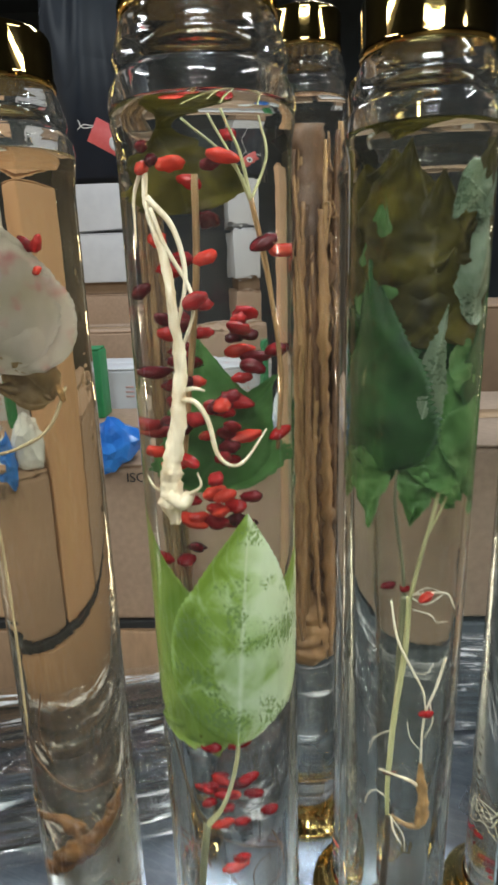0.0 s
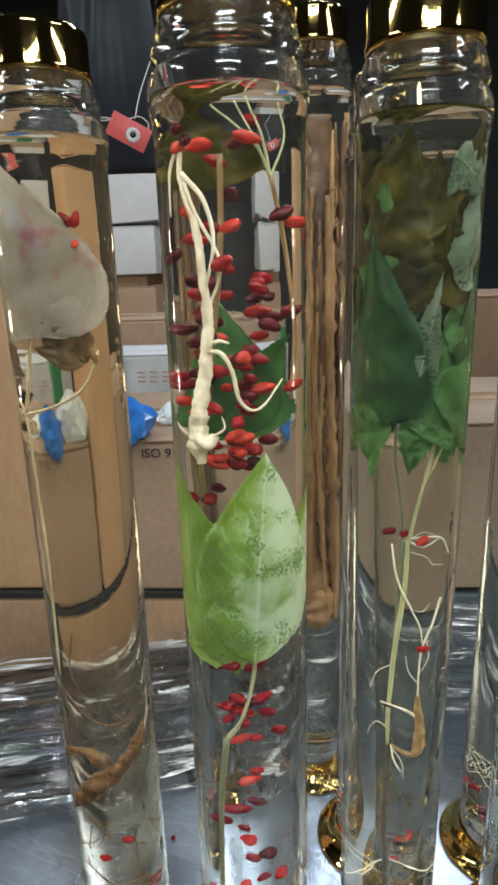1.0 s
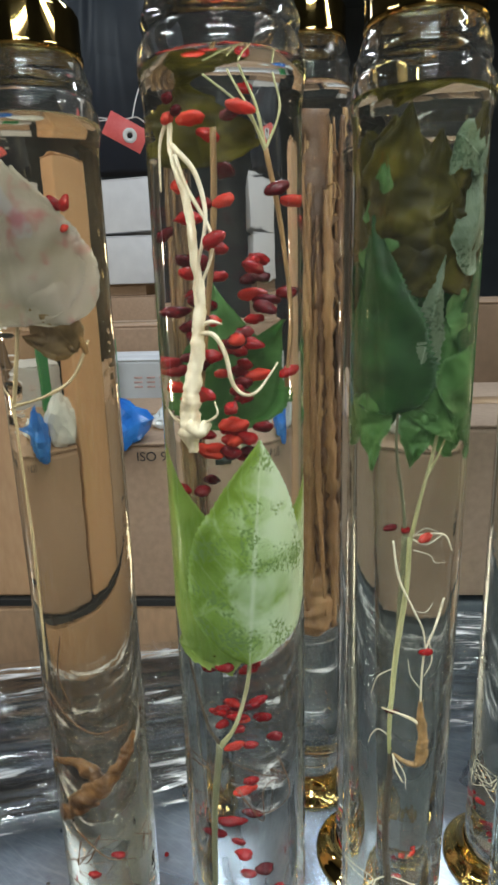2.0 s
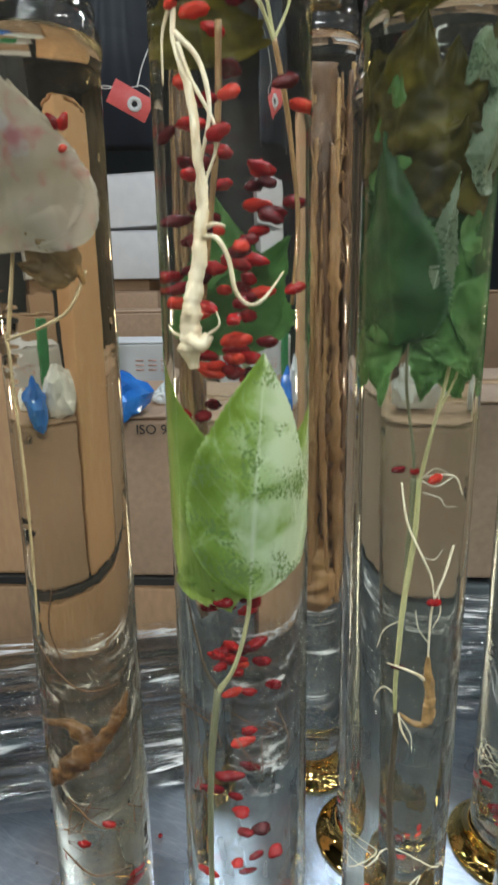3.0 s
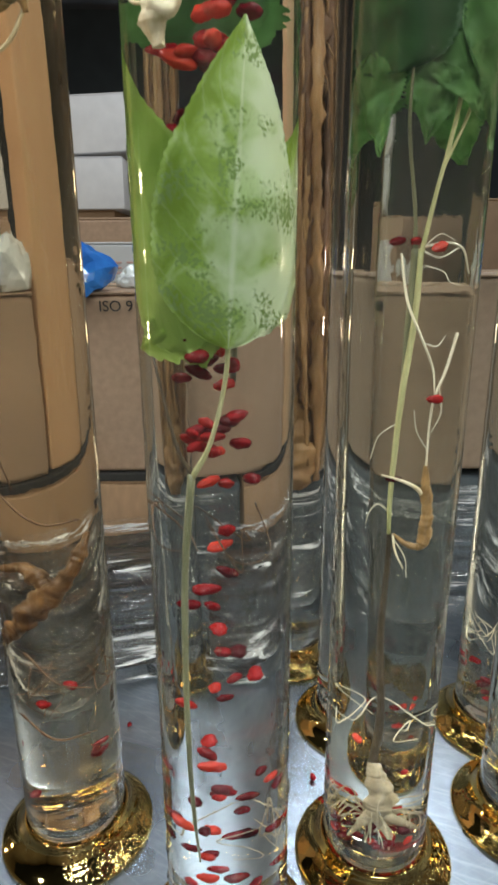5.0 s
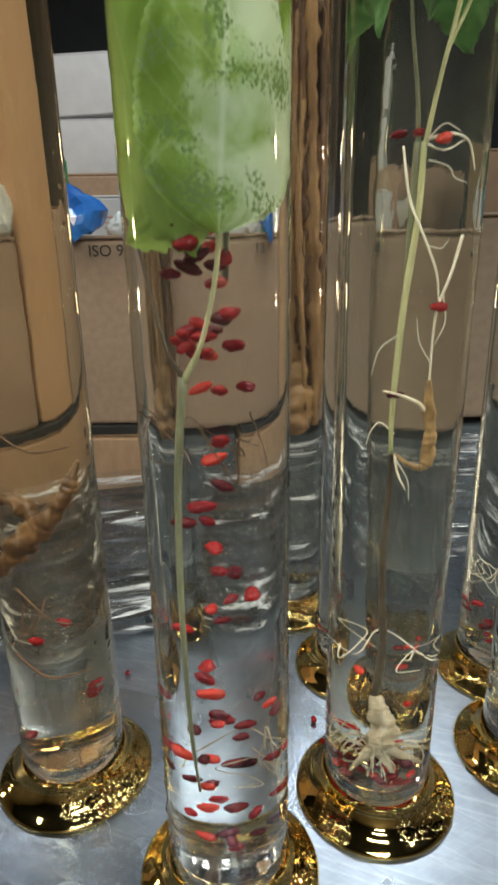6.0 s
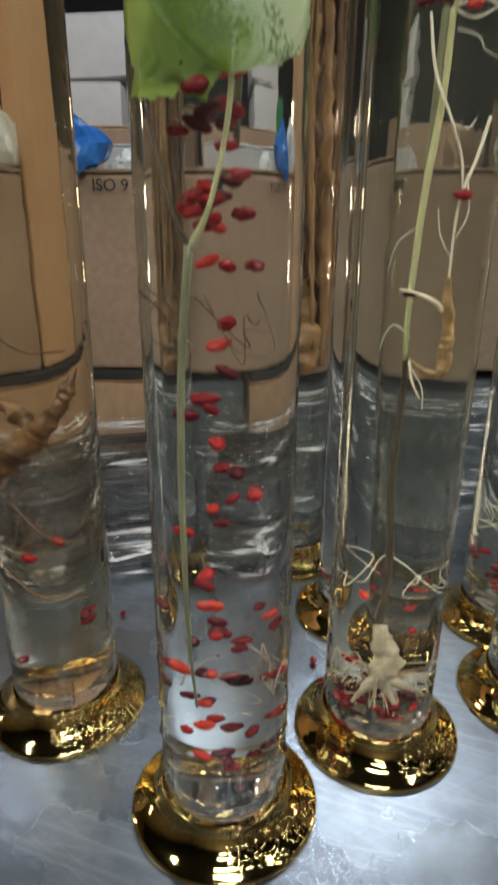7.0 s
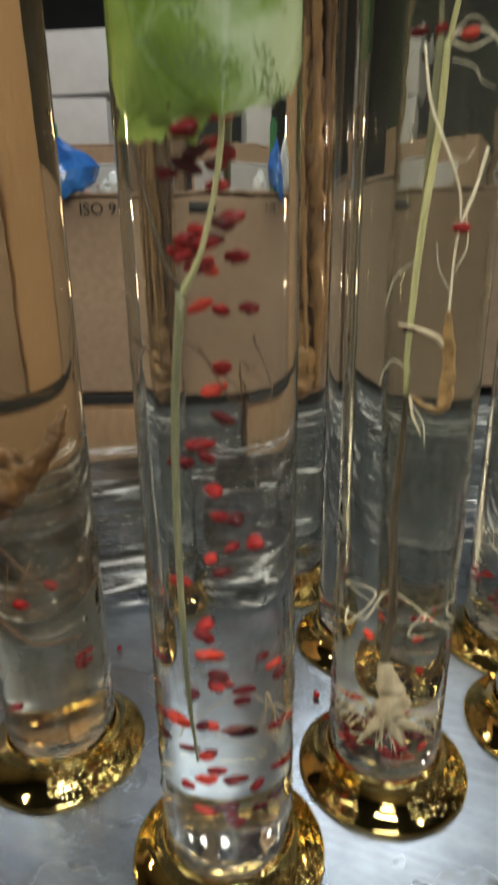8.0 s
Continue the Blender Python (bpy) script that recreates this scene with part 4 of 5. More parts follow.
    for k, (ln, wd, tn, z, tl, mt) in enumerate(((0.052, 0.040, -30, 0.566, 30, LEAF_OLIVE), (0.060, 0.034, -52, 0.575, 4, LEAF_MID), (0.044, 0.030, 24, 0.548, 76, LEAF_MID),
                                                 (0.040, 0.026, 40, 0.500, 100, LEAF_MID), (0.048, 0.034, -4, 0.560, -64, LEAF_DARK), (0.036, 0.022, -8, 0.512, 166, LEAF_MID))):
        part("leaflet", leaf_mesh(ln, wd, on_wall(r - 0.003 - 0.0006 * k, tn, z, tl), base=0.48, seed=70 + k, wave=0.003), mt, s)
    for pts, rad, mat in (
        ([(-0.002, -0.014, 0.418), (-0.004, -0.016, 0.440), (-0.010, -0.022, 0.475), (-0.011, -0.026, 0.500)], [0.00115, 0.00086, 0.00079, 0.00072], STEM_GREEN),
        ([(0.000, -0.016, 0.416), (0.004, -0.018, 0.445), (0.010, -0.019, 0.480), (0.012, -0.021, 0.510), (0.016, -0.020, 0.575)], [0.00122, 0.00094, 0.00094, 0.00086, 0.00072], STEM),
        ([(0.001, -0.016, 0.424), (0.006, -0.017, 0.455), (0.017, -0.014, 0.490), (0.024, -0.008, 0.560)], [0.00072, 0.00072, 0.00072, 0.00058], STEM),
        ([(0.016, -0.020, 0.575), (0.010, -0.021, 0.586), (0.001, -0.022, 0.598)], [0.00058, 0.00043, 0.00029], STEM),
        ([(0.016, -0.020, 0.572), (0.019, -0.018, 0.584), (0.024, -0.012, 0.592)], [0.00058, 0.00043, 0.00029], STEM),
        ([(-0.002, -0.014, 0.420), (-0.003, -0.015, 0.380), (-0.004, -0.015, 0.340)], [0.00187, 0.00173, 0.00115], STEM_GREEN),
        ([(0.000, -0.016, 0.420), (-0.001, -0.017, 0.385), (-0.005, -0.018, 0.340), (-0.007, -0.018, 0.290), (-0.006, -0.016, 0.264)], [0.00137, 0.00144, 0.00158, 0.00130, 0.00101], STEM),
        ([(-0.006, -0.016, 0.266), (-0.004, -0.010, 0.245), (-0.004, -0.006, 0.190), (0.000, 0.000, 0.130), (-0.002, 0.002, 0.085)], [0.00115, 0.00144, 0.00173, 0.00187, 0.00216], STEM_DARK),
    ):
        bm = bmesh.new()
        sweep(bm, pts, rad, 24, 8, 0.12)
        part("stem", bm, mat, s)
    strand_set(s, [
        ([(0.001, -0.016, 0.421), (0.010, -0.018, 0.423), (0.018, -0.014, 0.420), (0.022, -0.009, 0.408)], [0.0007, 0.0006, 0.0006, 0.0004]),
        ([(0.001, -0.016, 0.419), (0.008, -0.018, 0.416), (0.017, -0.014, 0.421)], [0.0006, 0.0005, 0.0004]),
        ([(-0.009, -0.018, 0.418), (-0.006, -0.022, 0.395), (0.002, -0.024, 0.375), (0.008, -0.022, 0.360), (0.010, -0.021, 0.346)], [0.0006, 0.0007, 0.0006, 0.0006, 0.0004]),
        ([(0.019, -0.014, 0.378), (0.015, -0.018, 0.360), (0.010, -0.021, 0.345), (0.009, -0.019, 0.330), (0.009, -0.018, 0.300)], [0.0008, 0.0008, 0.0007, 0.0006, 0.0005]),
        ([(0.012, -0.020, 0.350), (0.014, -0.018, 0.336), (0.010, -0.019, 0.325)], [0.0004, 0.0004, 0.0003]),
        ([(0.002, -0.017, 0.412), (0.010, -0.018, 0.409), (0.013, -0.018, 0.404), (0.019, -0.013, 0.402)], [0.0004, 0.0003, 0.0003, 0.0002]),
        ([(0.001, -0.017, 0.421), (0.007, -0.020, 0.427), (0.014, -0.018, 0.424)], [0.0004, 0.0003, 0.0002]),
        ([(0.002, -0.024, 0.374), (0.009, -0.022, 0.372), (0.013, -0.019, 0.377)], [0.0003, 0.0003, 0.0002]),
        ([(-0.006, -0.018, 0.330), (-0.014, -0.016, 0.322), (-0.017, -0.014, 0.308)], [0.0004, 0.0003, 0.0002]),
        ([(-0.005, -0.017, 0.276), (-0.012, -0.016, 0.282), (-0.016, -0.014, 0.276), (-0.017, -0.012, 0.268)], [0.0005, 0.0004, 0.0003, 0.0002]),
        ([(0.009, -0.018, 0.315), (0.003, -0.020, 0.326), (0.001, -0.020, 0.338)], [0.0003, 0.0003, 0.0002]),
        ([(-0.004, -0.014, 0.262), (0.002, -0.018, 0.250), (0.003, -0.020, 0.238)], [0.0004, 0.0003, 0.0002]),
    ], PALE_HAIR)
    return s


def brown_rootlet():
    s = thing("rootlet", "small amber carrot-shaped rootlet on a thin pale twig", "root", inside("right"))
    bm = bmesh.new()
    sweep(bm, [(0.009, -0.018, 0.306), (0.010, -0.018, 0.288), (0.0115, -0.017, 0.272), (0.010, -0.017, 0.258), (0.003, -0.017, 0.258), (-0.004, -0.016, 0.264)],
          [0.0008, 0.0026, 0.0034, 0.0028, 0.0017, 0.0008], 70, 12, 0.5, 2, 0.35)
    part("root_body", bm, AMBER_ROOT, s)
    strand_set(s, [([(-0.012, -0.018, 0.300), (-0.004, -0.020, 0.298), (0.004, -0.020, 0.294), (0.009, -0.018, 0.288)], [0.0006, 0.0008, 0.0012, 0.0010]),
                   ([(-0.004, -0.016, 0.264), (-0.003, -0.019, 0.254), (0.001, -0.021, 0.244)], [0.0006, 0.0006, 0.0003])], CREAM)
    return s


def bearded_root():
    s = thing("ginseng_root", "stocky pale ginseng root with spread legs and fine beard", "root", inside("right"))
    bm = bmesh.new()
    sweep(bm, [(-0.002, 0.000, 0.092), (0.000, -0.004, 0.080), (0.001, -0.007, 0.066), (0.000, -0.010, 0.052)], [0.0024, 0.0046, 0.0066, 0.0060], 50, 16, 0.95, 8, 0.16)
    part("root_body", bm, DULL_CREAM, s)
    for pts, rad in (([(-0.003, -0.010, 0.056), (-0.012, -0.016, 0.050), (-0.019, -0.018, 0.040)], [0.0040, 0.0022, 0.0007]),
                     ([(0.003, -0.010, 0.056), (0.013, -0.014, 0.051), (0.021, -0.014, 0.044)], [0.0040, 0.0022, 0.0007]),
                     ([(0.000, -0.011, 0.052), (0.004, -0.020, 0.044), (0.004, -0.024, 0.036)], [0.003, 0.0014, 0.0005])):
        bm = bmesh.new()
        sweep(bm, pts, rad, 16, 10, 0.3, 9)
        part("root_leg", bm, DULL_CREAM, s)
    rr = random.Random(12)
    for k in range(32):
        a = rr.uniform(-1.9, 1.9)
        x, y = math.sin(a), -math.cos(a)
        z = rr.uniform(0.044, 0.062)
        bm = bmesh.new()
        sweep(bm, [(x * 0.006, y * 0.008, z), (x * 0.016 + rr.uniform(-.004, .004), y * 0.017, z + rr.uniform(-.006, .012)),
                   (x * 0.024 + rr.uniform(-.003, .003), y * 0.024, z + rr.uniform(-.012, .008)), (x * 0.028, y * 0.028 + rr.uniform(-.004, .004), 0.040 + rr.uniform(0, .02))],
              [0.0006, 0.0004, 0.0004, 0.0002], 16, 5)
        part("root_hair", bm, DULL_CREAM, s)
    return s


dark_leaf_sprig()
brown_rootlet()
bearded_root()
sunken_tangle("right", "fine pale root hairs curling below a dark stalk", 0.125, 6, PALE_HAIR, 4)


# ---------- contents of the bottle with the bleached leaf ----------
def bleached_sprig():
    s = thing("leaf_sprig", "bleached white leaf on a withered tan stalk", "leaf", inside("left"))
    r = 0.0312
    for k, (ln, wd, tn, z, tl, sd) in enumerate(((0.104, 0.090, -10, 0.550, -9, 41), (0.070, 0.050, -74, 0.545, -4, 42), (0.090, 0.062, 34, 0.550, -14, 43), (0.080, 0.050, -34, 0.575, -22, 44))):
        part("leaflet", leaf_mesh(ln, wd, on_wall(r - 0.0008 * k, tn, z, tl), base=0.58, seed=sd, wave=0.0035), LEAF_WHITE, s)
    for pts, rad in (([(0.006, -0.024, 0.575), (0.012, -0.022, 0.555), (0.020, -0.018, 0.540), (0.022, -0.016, 0.532)], [0.0040, 0.0030, 0.0024, 0.0014]),
                     ([(-0.006, -0.026, 0.556), (0.008, -0.024, 0.548), (0.021, -0.016, 0.536)], [0.0022, 0.0026, 0.0016]),
                     ([(0.023, -0.014, 0.540), (0.014, -0.020, 0.518), (0.000, -0.024, 0.508), (-0.014, -0.022, 0.503), (-0.022, -0.016, 0.500)], [0.0009, 0.0011, 0.0010, 0.0009, 0.0012]),
                     ([(-0.028, -0.008, 0.512), (-0.022, -0.016, 0.500), (-0.021, -0.017, 0.470), (-0.020, -0.016, 0.400), (-0.022, -0.012, 0.300)], [0.0006, 0.0012, 0.0010, 0.0010, 0.0008]),
                     ([(-0.012, -0.020, 0.556), (-0.016, -0.019, 0.530), (-0.021, -0.017, 0.502)], [0.001, 0.0012, 0.0014])):
        bm = bmesh.new()
        sweep(bm, pts, rad, 26, 8, 0.2)
        part("stalk", bm, TAN_ROOT if rad[0] > 0.002 else STALK_TAN, s)
    return s


def sheath():
    s = thing("leaf_sheath", "withered tan leaf sheath folded over a stalk joint", "leaf", inside("left"))
    part("blade", leaf_mesh(0.044, 0.030, on_wall(0.0270, 42, 0.534, -38), base=0.7, seed=91, wave=0.004), TAN_SHEATH, s)
    part("blade", leaf_mesh(0.030, 0.018, on_wall(0.0262, 40, 0.534, -70), base=0.7, seed=92, wave=0.003), TAN_SHEATH, s)
    return s


sheath()


def low_brown_root():
    s = thing("ginseng_root", "brown forked root lying across the lower bottle", "root", inside("left"))
    bm = bmesh.new()
    sweep(bm, [(0.027, -0.010, 0.252), (0.021, -0.014, 0.236), (0.012, -0.017, 0.222), (0.002, -0.018, 0.212), (-0.010, -0.016, 0.196), (-0.024, -0.008, 0.176)],
          [0.0016, 0.0044, 0.0052, 0.0074, 0.0070, 0.0034], 70, 16, 0.7, 6, 0.3)
    part("root_body", bm, FORK_ROOT, s)
    bm = bmesh.new()
    sweep(bm, [(0.004, -0.017, 0.216), (-0.008, -0.010, 0.228), (-0.024, 0.000, 0.226)], [0.0056, 0.0044, 0.0016], 30, 12, 0.7, 7, 0.25)
    part("root_leg", bm, FORK_ROOT, s)
    strand_set(s, [([(-0.028, -0.004, 0.300), (-0.012, -0.022, 0.278), (0.006, -0.026, 0.264), (0.024, -0.014, 0.262)], [0.0006, 0.0007, 0.0007, 0.0005]),
                   ([(-0.010, -0.020, 0.340), (-0.014, -0.020, 0.310), (-0.008, -0.022, 0.285)], [0.0004, 0.0005, 0.0004]),
                   ([(-0.014, -0.014, 0.170), (0.004, -0.022, 0.150), (0.022, -0.016, 0.140)], [0.0008, 0.0006, 0.0004]),
                   ([(-0.020, -0.012, 0.120), (0.0, -0.026, 0.108), (0.022, -0.014, 0.104)], [0.0008, 0.0009, 0.0005])], BROWN_ROOT)
    return s


bleached_sprig()
low_brown_root()
sunken_tangle("left", "dark root hairs floating low in the bottle", 0.135, 14, BROWN_ROOT, 8)


# ---------- contents of the rear bottles ----------
def root_bundle():
    s = thing("root_bundle", "thick bundle of brown dried stalks and roots filling a bottle", "root", inside("rear"))
    rr = random.Random(31)
    for k in range(64):
        a, r = rr.uniform(0, 2 * math.pi), rr.uniform(0.010, 0.030)
        x, y = r * math.cos(a), r * math.sin(a)
        top = rr.uniform(0.60, 0.722)
        low = rr.uniform(0.20, 0.30)
        w = rr.uniform(0.0016, 0.0058)
        q = rr.uniform(-0.9, 0.9)
        pts = [(x * rr.uniform(0.5, 1.0), y * rr.uniform(0.5, 1.0), low)] + [((x * math.cos(q * f) - y * math.sin(q * f)) * rr.uniform(0.8, 1.02), (x * math.sin(q * f) + y * math.cos(q * f)) * rr.uniform(0.8, 1.02), low + (top - low) * f) for f in (0.2, 0.4, 0.6, 0.8, 1.0)]
        bm = bmesh.new()
        sweep(bm, pts, [w * 0.6, w, w * 1.15, w * 0.7, w * 0.9, w * 0.4], 60, 9, 0.8, k, 0.3)
        part("stalk", bm, (RUST_ROOT, TAN_ROOT, BROWN_ROOT, RUST_ROOT)[k % 4], s)
    bm = bmesh.new()
    sweep(bm, [(0, -0.008, 0.200), (0.002, -0.008, 0.225), (-0.002, -0.006, 0.262), (0, -0.006, 0.32)], [0.012, 0.020, 0.017, 0.008], 30, 16, 0.45, 60)
    part("root_body", bm, RUST_ROOT, s)
    bm = bmesh.new()
    sweep(bm, [(0, 0, 0.27), (0.002, 0, 0.36), (-0.002, 0.001, 0.46), (0.001, 0, 0.60), (0, 0, 0.715)], [0.014, 0.021, 0.018, 0.020, 0.012], 60, 16, 0.55, 44)
    part("root_body", bm, BROWN_ROOT, s)
    for k in range(60):
        a = rr.uniform(-2.0, 2.0)
        z = rr.uniform(0.22, 0.68)
        x, y = 0.022 * math.sin(a), -0.022 * math.cos(a)
        bm = bmesh.new()
        sweep(bm, [(x, y, z), (x * 1.2 + rr.uniform(-.006, .006), y * 1.2, z + rr.uniform(-.02, .02)), (x * 1.3 + rr.uniform(-.006, .006), y * 1.25, z + rr.uniform(-.04, .03))], [0.0007, 0.0006, 0.0003], 10, 5)
        part("root_hair", bm, TAN_ROOT, s)
    return s


def far_leaf_sprig():
    s = thing("leaf_sprig", "dark green leaves on a thin dark brown stalk", "leaf", inside("far_right"))
    for ln, wd, tn, z, tl, sd in ((0.095, 0.050, -60, 0.455, -4, 51), (0.085, 0.046, 0, 0.46, 8, 52), (0.09, 0.05, 150, 0.47, 0, 53), (0.07, 0.04, -40, 0.56, -10, 54), (0.08, 0.05, 230, 0.54, 0, 55)):
        part("leaflet", leaf_mesh(ln, wd, on_wall(0.030, tn, z, tl), base=0.5, seed=sd, wave=0.002), LEAF_DARK, s)
    for pts, rad, mat in (([(-0.004, -0.012, 0.456), (-0.010, -0.012, 0.36), (-0.006, -0.010, 0.22), (-0.008, -0.008, 0.05)], [0.0012, 0.0016, 0.0020, 0.0016], STEM_DARK),
                          ([(-0.020, -0.016, 0.470), (-0.016, -0.014, 0.43), (-0.010, -0.012, 0.38)], [0.0008, 0.0008, 0.0008], STEM)):
        bm = bmesh.new()
        sweep(bm, pts, rad, 26, 8, 0.2)
        part("stem", bm, mat, s)
    return s


def side_root(key, label, mat, seed):
    s = thing("ginseng_root", label, "root", inside(key))
    bm = bmesh.new()
    sweep(bm, [(0.004, 0.006, 0.62), (0.000, 0.004, 0.52), (0.003, 0.0, 0.42), (-0.002, 0.002, 0.34)], [0.0012, 0.0026, 0.0046, 0.0030], 40, 10, 0.3, seed)
    part("root_body", bm, mat, s)
    for k in range(3):
        a = k * 2.1 + seed
        bm = bmesh.new()
        sweep(bm, [(-0.002, 0.002, 0.35), (0.010 * math.cos(a), 0.010 * math.sin(a), 0.27), (0.018 * math.cos(a + .6), 0.018 * math.sin(a + .6), 0.16)], [0.0024, 0.0016, 0.0006], 24, 8, 0.3, k)
        part("root_leg", bm, mat, s)
    return s


root_bundle()
far_leaf_sprig()
side_root("edge", "slender cream root with three tails standing in a bottle", CREAM, 4)
sunken_tangle("far_right", "pale hairs curling round a dark stalk", 0.10, 19, PALE_HAIR, 7)


# ---------- cartons and bags behind ----------
def carton(name, label, lo, hi, mat, rz=0.0, bevel=0.004, seam=False, gap=True):
    """A closed cardboard carton: body, four lid flaps with a slit between, and tape over it."""
    cx, cy = (lo[0] + hi[0]) / 2, (lo[1] + hi[1]) / 2
    w, d, h = hi[0] - lo[0], hi[1] - lo[1], hi[2] - lo[2]
    c = thing(name, label, "box", (cx, cy, lo[2]), rz, "cartons behind the bottles")
    bm = bmesh.new()
    boxed(bm, (-w / 2, -d / 2, 0), (w / 2, d / 2, h - 0.004), bevel, 3)
    for v in bm.verts:
        v.co.y += 0.0022 * noise.noise(v.co * 9)
        v.co.x += 0.0022 * noise.noise(v.co * 9 + Vector((5, 0, 0)))
    part("body", bm, mat, c)
    for s in (-1, 1):
        lo_y, hi_y = (-d / 2 + 0.001, -0.0015) if s < 0 else (0.0015, d / 2 - 0.001)
        part("flap", boxed(bmesh.new(), (-w / 2 + 0.001, lo_y, h - 0.0035), (w / 2 - 0.001, hi_y, h), 0.001, 1), mat, c)
    if seam:
        part("tape", boxed(bmesh.new(), (-w / 2 + 0.002, -0.024, h + 0.0002), (w / 2 - 0.002, 0.024, h + 0.0006), 0), TAPE, c)
    return c


def writing(owner, words, at, size, mat, name="print"):
    cu = bpy.data.curves.new("lettering", "FONT")
    cu.body, cu.size, cu.extrude = words, size, 0.0001
    tmp = bpy.data.objects.new("lettering", cu)
    scene.collection.objects.link(tmp)
    bpy.context.view_layer.update()
    me = bpy.data.meshes.new_from_object(tmp.evaluated_get(bpy.context.evaluated_depsgraph_get()))
    bpy.data.objects.remove(tmp)
    me.materials.clear()
    me.materials.append(mat)
    ob = new(name, me)
    ob.parent = owner
    ob.matrix_basis = pose(*at, 90, 0, 0)
    return ob


def bar(owner, x, z, w, h, y, mat, name="print"):
    return part(name, boxed(bmesh.new(), (x - w / 2, y - 0.0006, z - h / 2), (x + w / 2, y, z + h / 2), 0), mat, owner)


carton("carton", "wide brown kraft carton carrying the other cartons", (-0.76, 0.700, 0.0), (-0.022, 1.02, 0.165), KRAFT)
iso = carton("carton", "brown kraft carton with ISO print, bags lying on its lid", (-0.206, 0.702, 0.176), (0.27, 1.0, 0.384), KRAFT_PALE, bevel=0.007, seam=True)
writing(iso, "ISO 9", (-0.133, -0.1525, 0.187), 0.0165, INK)
bar(iso, 0.010, 0.1925, 0.035, 0.010, -0.1492, INK)
bar(iso, 0.075, 0.1925, 0.050, 0.010, -0.1492, INK)
carton("carton", "pinkish brown kraft carton stacked beside others", (-0.74, 0.700, 0.176), (-0.350, 1.0, 0.420), KRAFT_PALE, bevel=0.006, seam=True)
carton("tall_carton", "tall narrow warm brown cardboard box standing upright", (-0.345, 0.703, 0.1765), (-0.212, 0.772, 0.737), KRAFT_WARM, bevel=0.006)
labelled = carton("carton", "white carton with faint red marks behind the blue bag", (-0.30, 1.03, 0.0), (0.05, 1.16, 0.445), GREY_WHITE, bevel=0.003)
for k in range(3):
    for z in (0.398, 0.406, 0.414):
        bar(labelled, -0.045 + 0.022 * k, z, 0.014, 0.003, -0.0660, RED_INK)
carton("carton", "taped greyish brown carton in the back row", (-0.34, 1.19, 0.0), (0.06, 1.36, 0.492), KRAFT_PALE, bevel=0.004, seam=True)
carton("carton", "pinkish brown carton under two white ones", (-0.62, 1.98, 0.0), (-0.325, 2.28, 0.531), KRAFT_PALE, bevel=0.004)
carton("carton", "dark brown flat carton between paler ones", (-0.61, 2.00, 0.532), (-0.355, 2.26, 0.567), KRAFT_SHADED, bevel=0.002)
carton("carton", "flat white carton stacked on a dark one", (-0.62, 1.98, 0.568), (-0.318, 2.28, 0.714), WHITE_CARD, bevel=0.003)
tilted = carton("carton", "tilted flat white carton on top of the stack", (-0.62, 1.99, 0.724), (-0.298, 2.28, 0.880), WHITE_CARD, bevel=0.003)
tilted.matrix_basis = pose(-0.459, 2.135, 0.724, 0, -3, 3)
carton("carton", "brown carton in the back row, shadow put into its colour", (0.09, 1.19, 0.0), (0.62, 1.45, 0.52), KRAFT_SHADED, bevel=0.004)
carton("carton", "grey-brown carton at the end of the row", (0.285, 0.704, 0.1765), (0.68, 1.0, 0.400), KRAFT_GREY, bevel=0.006, seam=True)
carton("green_carton", "small green carton behind the tied bags", (-0.224, 0.93, 0.3848), (-0.188, 0.97, 0.492), GREEN_CARD, bevel=0.002)


# dark strip added in the gap between carton layers, to stand for its shade
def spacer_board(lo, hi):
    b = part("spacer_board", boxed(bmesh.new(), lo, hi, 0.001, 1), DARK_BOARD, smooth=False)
    return tagged(b, "thin dark strip standing in for the shaded gap between two layers of cartons", "board")


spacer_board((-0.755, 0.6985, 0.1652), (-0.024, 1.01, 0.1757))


def crumpled_bag(name, label, at, size, mat, seed, droop=0.0):
    """A loosely tied plastic bag: broad facets, a few sharp folds and a gathered top; droop hangs its front over an edge."""
    bm = bmesh.new()
    bmesh.ops.create_icosphere(bm, subdivisions=3, radius=1)
    for v in bm.verts:
        p = v.co.copy()
        n = noise.noise(p * 1.1 + Vector((seed, 0, 0))) * 0.42 + abs(noise.noise(p * 2.2 + Vector((0, seed, 0)))) * 0.34 - abs(noise.noise(p * 4.5 + Vector((0, 0, seed)))) * 0.12
        q = p * (1 + n)
        if p.z > 0.3:
            q.x *= 1 - 0.45 * (p.z - 0.3)
            q.z += 0.5 * (p.z - 0.3)
        q.z = max(q.z, -0.72)
        co = Vector((q.x * size[0], q.y * size[1], (q.z + 0.72) * size[2] * 0.52))
        if droop and co.y < -0.55 * size[1]:
            co.z -= droop * min(1.0, (-0.55 * size[1] - co.y) / (0.35 * size[1])) * (1 - 0.6 * co.z / size[2])
        v.co = co
    ob = part(name, bm, mat, smooth=False)
    ob.matrix_basis = pose(*at)
    return tagged(ob, label, "bag")


crumpled_bag("plastic_bag", "crumpled shiny blue plastic bag on the carton lid", (-0.120, 0.722, 0.3850), (0.030, 0.034, 0.046), BLUE_FILM, 1.0, 0.011)
crumpled_bag("plastic_bag", "crumpled white plastic bag on the carton lid", (-0.186, 0.738, 0.3850), (0.036, 0.028, 0.056), WHITE_FILM, 4.0)
crumpled_bag("plastic_bag", "white plastic bag lying on the carton behind bottles", (0.17, 0.76, 0.3850), (0.026, 0.024, 0.056), WHITE_FILM, 12.0)
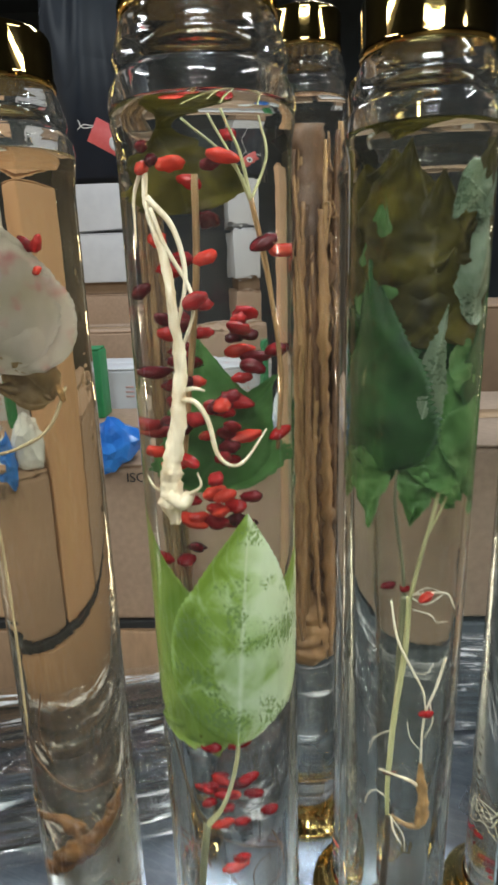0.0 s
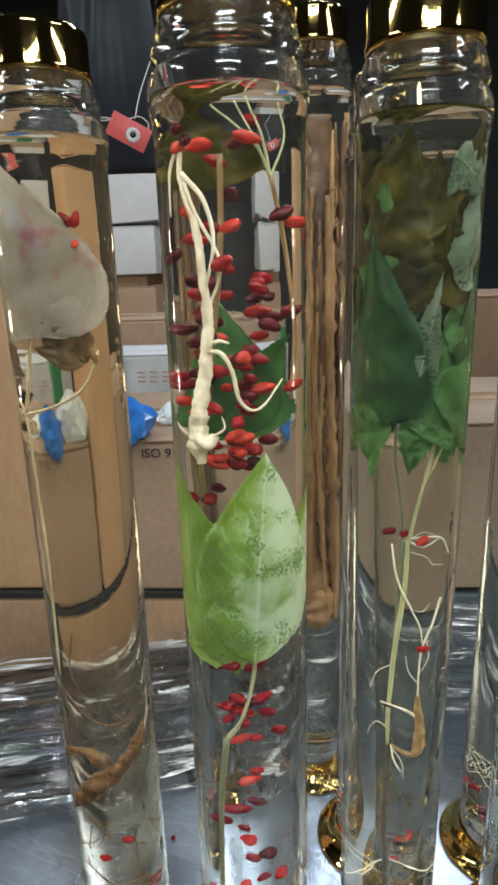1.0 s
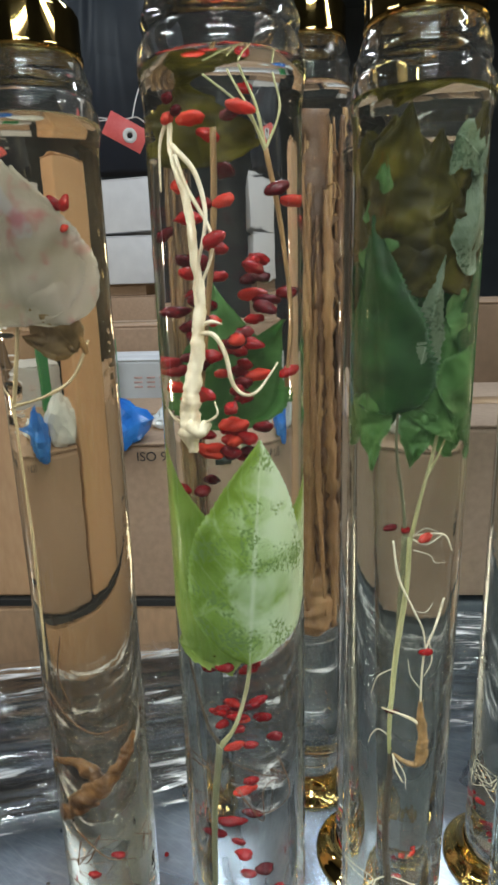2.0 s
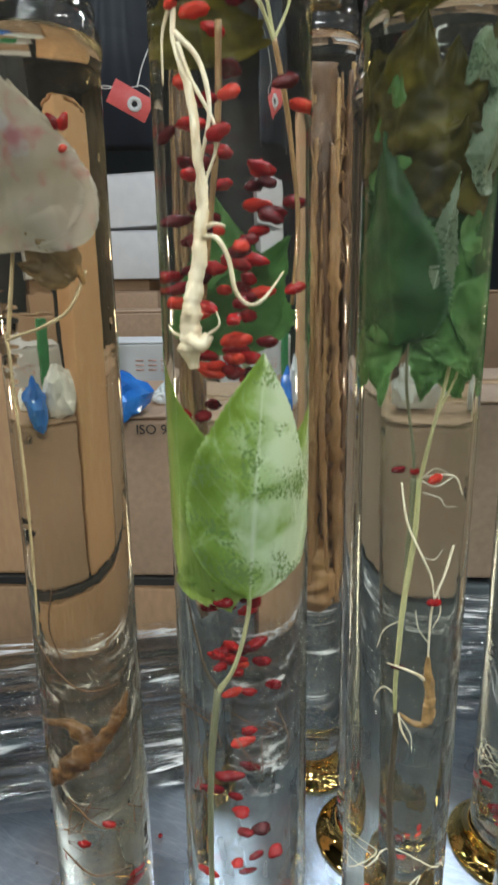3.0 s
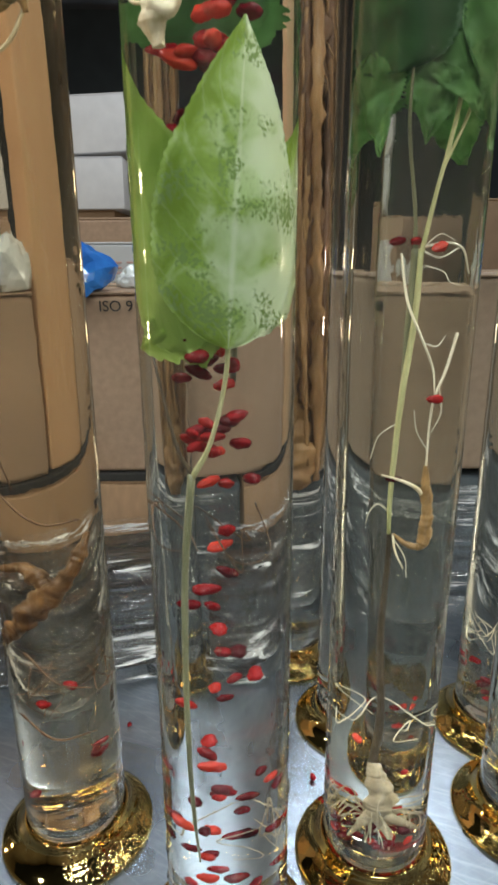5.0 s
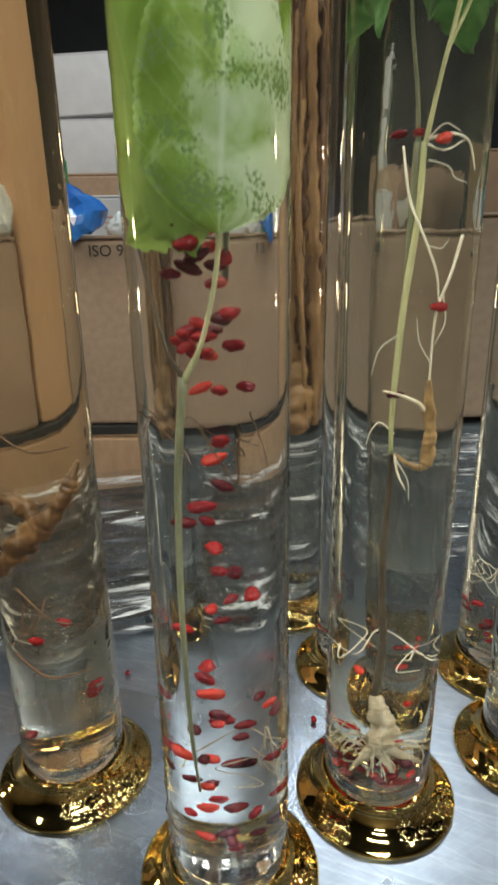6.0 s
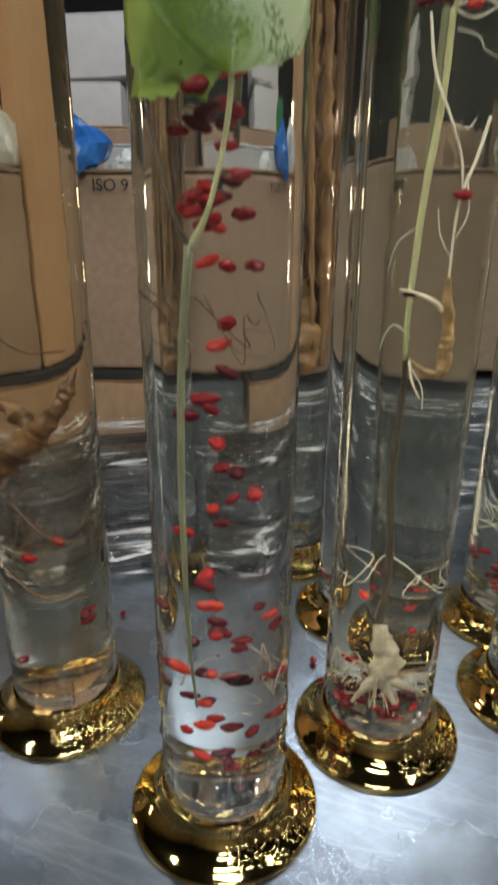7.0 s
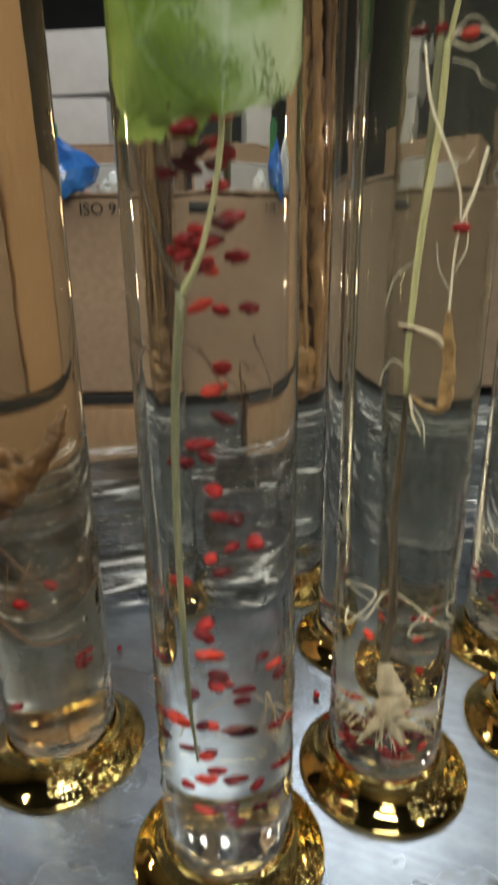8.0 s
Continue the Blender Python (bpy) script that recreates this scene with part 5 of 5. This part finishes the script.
crumpled_bag("plastic_bag", "small crumpled clear-white plastic bag beside a blue one", (-0.078, 0.79, 0.3850), (0.020, 0.020, 0.024), WHITE_FILM, 8.0)


def film_sheet(owner, prof, x0, x1, cols=200):
    """Two layers of crinkled film hung along a profile of (y, z), from x0 to x1."""
    path = spline([(0, y, z) for y, z in prof], 120)
    for layer in range(2):
        bm = bmesh.new()
        rows = []
        for k, p in enumerate(path):
            row = []
            for i in range(cols + 1):
                x = x0 + (x1 - x0) * i / cols
                f = noise.noise(Vector((x * 6, k * 0.15, 2.0 + layer * 9))) * 0.0070
                f += abs(noise.noise(Vector((x * 5 + k * 0.03, k * 0.10, 7.0 + layer * 5)))) * 0.0090
                f += noise.noise(Vector((x * 4 + 3, k * 0.20 + x * 2.0, 5.0 + layer * 4))) * 0.0050
                f += noise.noise(Vector((x * 14, k * 0.34 + x * 5.0, 3.0 + layer * 3))) * 0.0014
                row.append(bm.verts.new((x, p.y - f - layer * 0.002, p.z + f * 0.6 + layer * 0.001 if p.z > 0.004 else p.z)))
            rows.append(row)
        for a, b in zip(rows, rows[1:]):
            for i in range(cols):
                bm.faces.new((a[i], a[i + 1], b[i + 1], b[i]))
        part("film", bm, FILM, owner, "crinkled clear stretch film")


def wrapped_bundle():
    w = thing("wrapped_bundle", "black tray bundle wrapped in crinkled clear stretch film", "bundle", (-0.10, 0.612, 0), 15)
    part("tray", boxed(bmesh.new(), (-0.52, -0.038, 0.040), (0.155, 0.058, 0.088), 0.008, 3), BLACK_PLASTIC, w)
    part("pad", boxed(bmesh.new(), (-0.51, -0.050, 0.0), (0.150, 0.058, 0.039), 0.006, 2), DARK_BOARD, w)
    part("pad", boxed(bmesh.new(), (-0.50, -0.006, 0.089), (0.145, 0.058, 0.110), 0.006, 2), DARK_BOARD, w)
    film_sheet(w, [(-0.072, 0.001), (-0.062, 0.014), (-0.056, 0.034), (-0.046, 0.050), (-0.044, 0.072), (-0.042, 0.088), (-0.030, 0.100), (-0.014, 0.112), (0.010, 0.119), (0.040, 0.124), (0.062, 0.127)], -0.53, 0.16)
    return w


def wrapped_crate():
    w = thing("wrapped_crate", "dark grey crate under the cartons, wrapped in stretch film", "crate", (0.34, 0.86, 0))
    part("crate", boxed(bmesh.new(), (-0.355, -0.150, 0.0), (0.360, 0.160, 0.1655), 0.006, 2), SLATE_BOARD, w)
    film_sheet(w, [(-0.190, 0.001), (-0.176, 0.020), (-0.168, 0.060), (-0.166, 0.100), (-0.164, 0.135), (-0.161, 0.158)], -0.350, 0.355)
    return w


wrapped_crate()
wrapped_bundle()


def hanging_bag():
    b = thing("hanging_bag", "dark navy woven bag hanging by a strap, red tag tied on", "bag", (-0.150, 0.90, 0.0))
    bm = bmesh.new()
    bmesh.ops.create_grid(bm, x_segments=28, y_segments=28, size=0.5)
    for v in bm.verts:
        u, q = v.co.x, v.co.y
        bulge = 0.030 * math.cos(u * math.pi) * math.cos(q * math.pi * 0.9)
        fold = 0.010 * noise.noise(Vector((u * 5, q * 2, 1.0)))
        v.co = Vector((u * 0.16 * (1 - 0.35 * (q + 0.5)), -bulge - fold, 0.865 + q * 0.26))
    bmesh.ops.solidify(bm, geom=list(bm.faces), thickness=0.02)
    part("sack", bm, NAVY, b)
    bm = bmesh.new()
    sweep(bm, [(-0.02, 0, 0.99), (-0.01, 0, 1.3), (0.0, 0.0, 1.752)], [0.006, 0.005, 0.005], 12, 8)
    part("strap", bm, NAVY, b)
    bm = bmesh.new()
    boxed(bm, (-0.025, -0.0008, -0.014), (0.025, 0.0008, 0.014), 0.0006, 1)
    tag = part("tag", bm, RED_TAG, b, "red card tag with a ringed eyelet")
    tag.matrix_basis = pose(-0.107 + 0.150, 0.795 - 0.90, 0.748, 0, 28, 8)
    bm = bmesh.new()
    lathe(bm, [(0.0035, 0), (0.0085, 0), (0.0085, 0.0010), (0.0035, 0.0010), (0.0035, 0)], 24)
    ring = part("eyelet", bm, WHITE_PAINT, tag, "white ring round a dark hole")
    ring.matrix_basis = pose(0.006, -0.0009, -0.001, 90, 0, 0)
    bm = bmesh.new()
    lathe(bm, [(0.0, 0.0), (0.0034, 0.0), (0.0034, 0.0006), (0.0, 0.0006)], 20)
    hole = part("eyelet_hole", bm, BLACK_PLASTIC, tag)
    hole.matrix_basis = pose(0.006, -0.0009, -0.001, 90, 0, 0)
    for pts in ([(-0.025, 0, 0.002), (-0.034, -0.004, -0.004), (-0.042, -0.002, 0.001)], [(-0.024, 0, 0.004), (-0.036, 0.004, 0.000), (-0.040, 0.004, -0.008)],
                [(-0.006, 0, 0.013), (0.004, 0.004, 0.022), (0.016, 0.002, 0.020), (0.020, 0, 0.012)], [(0.0, 0.004, 0.018), (-0.01, 0.03, 0.05), (-0.02, 0.07, 0.10)]):
        bm = bmesh.new()
        sweep(bm, pts, [0.0007, 0.0006, 0.0005], 14, 6)
        part("string", bm, STRING, tag)
    return b


hanging_bag()
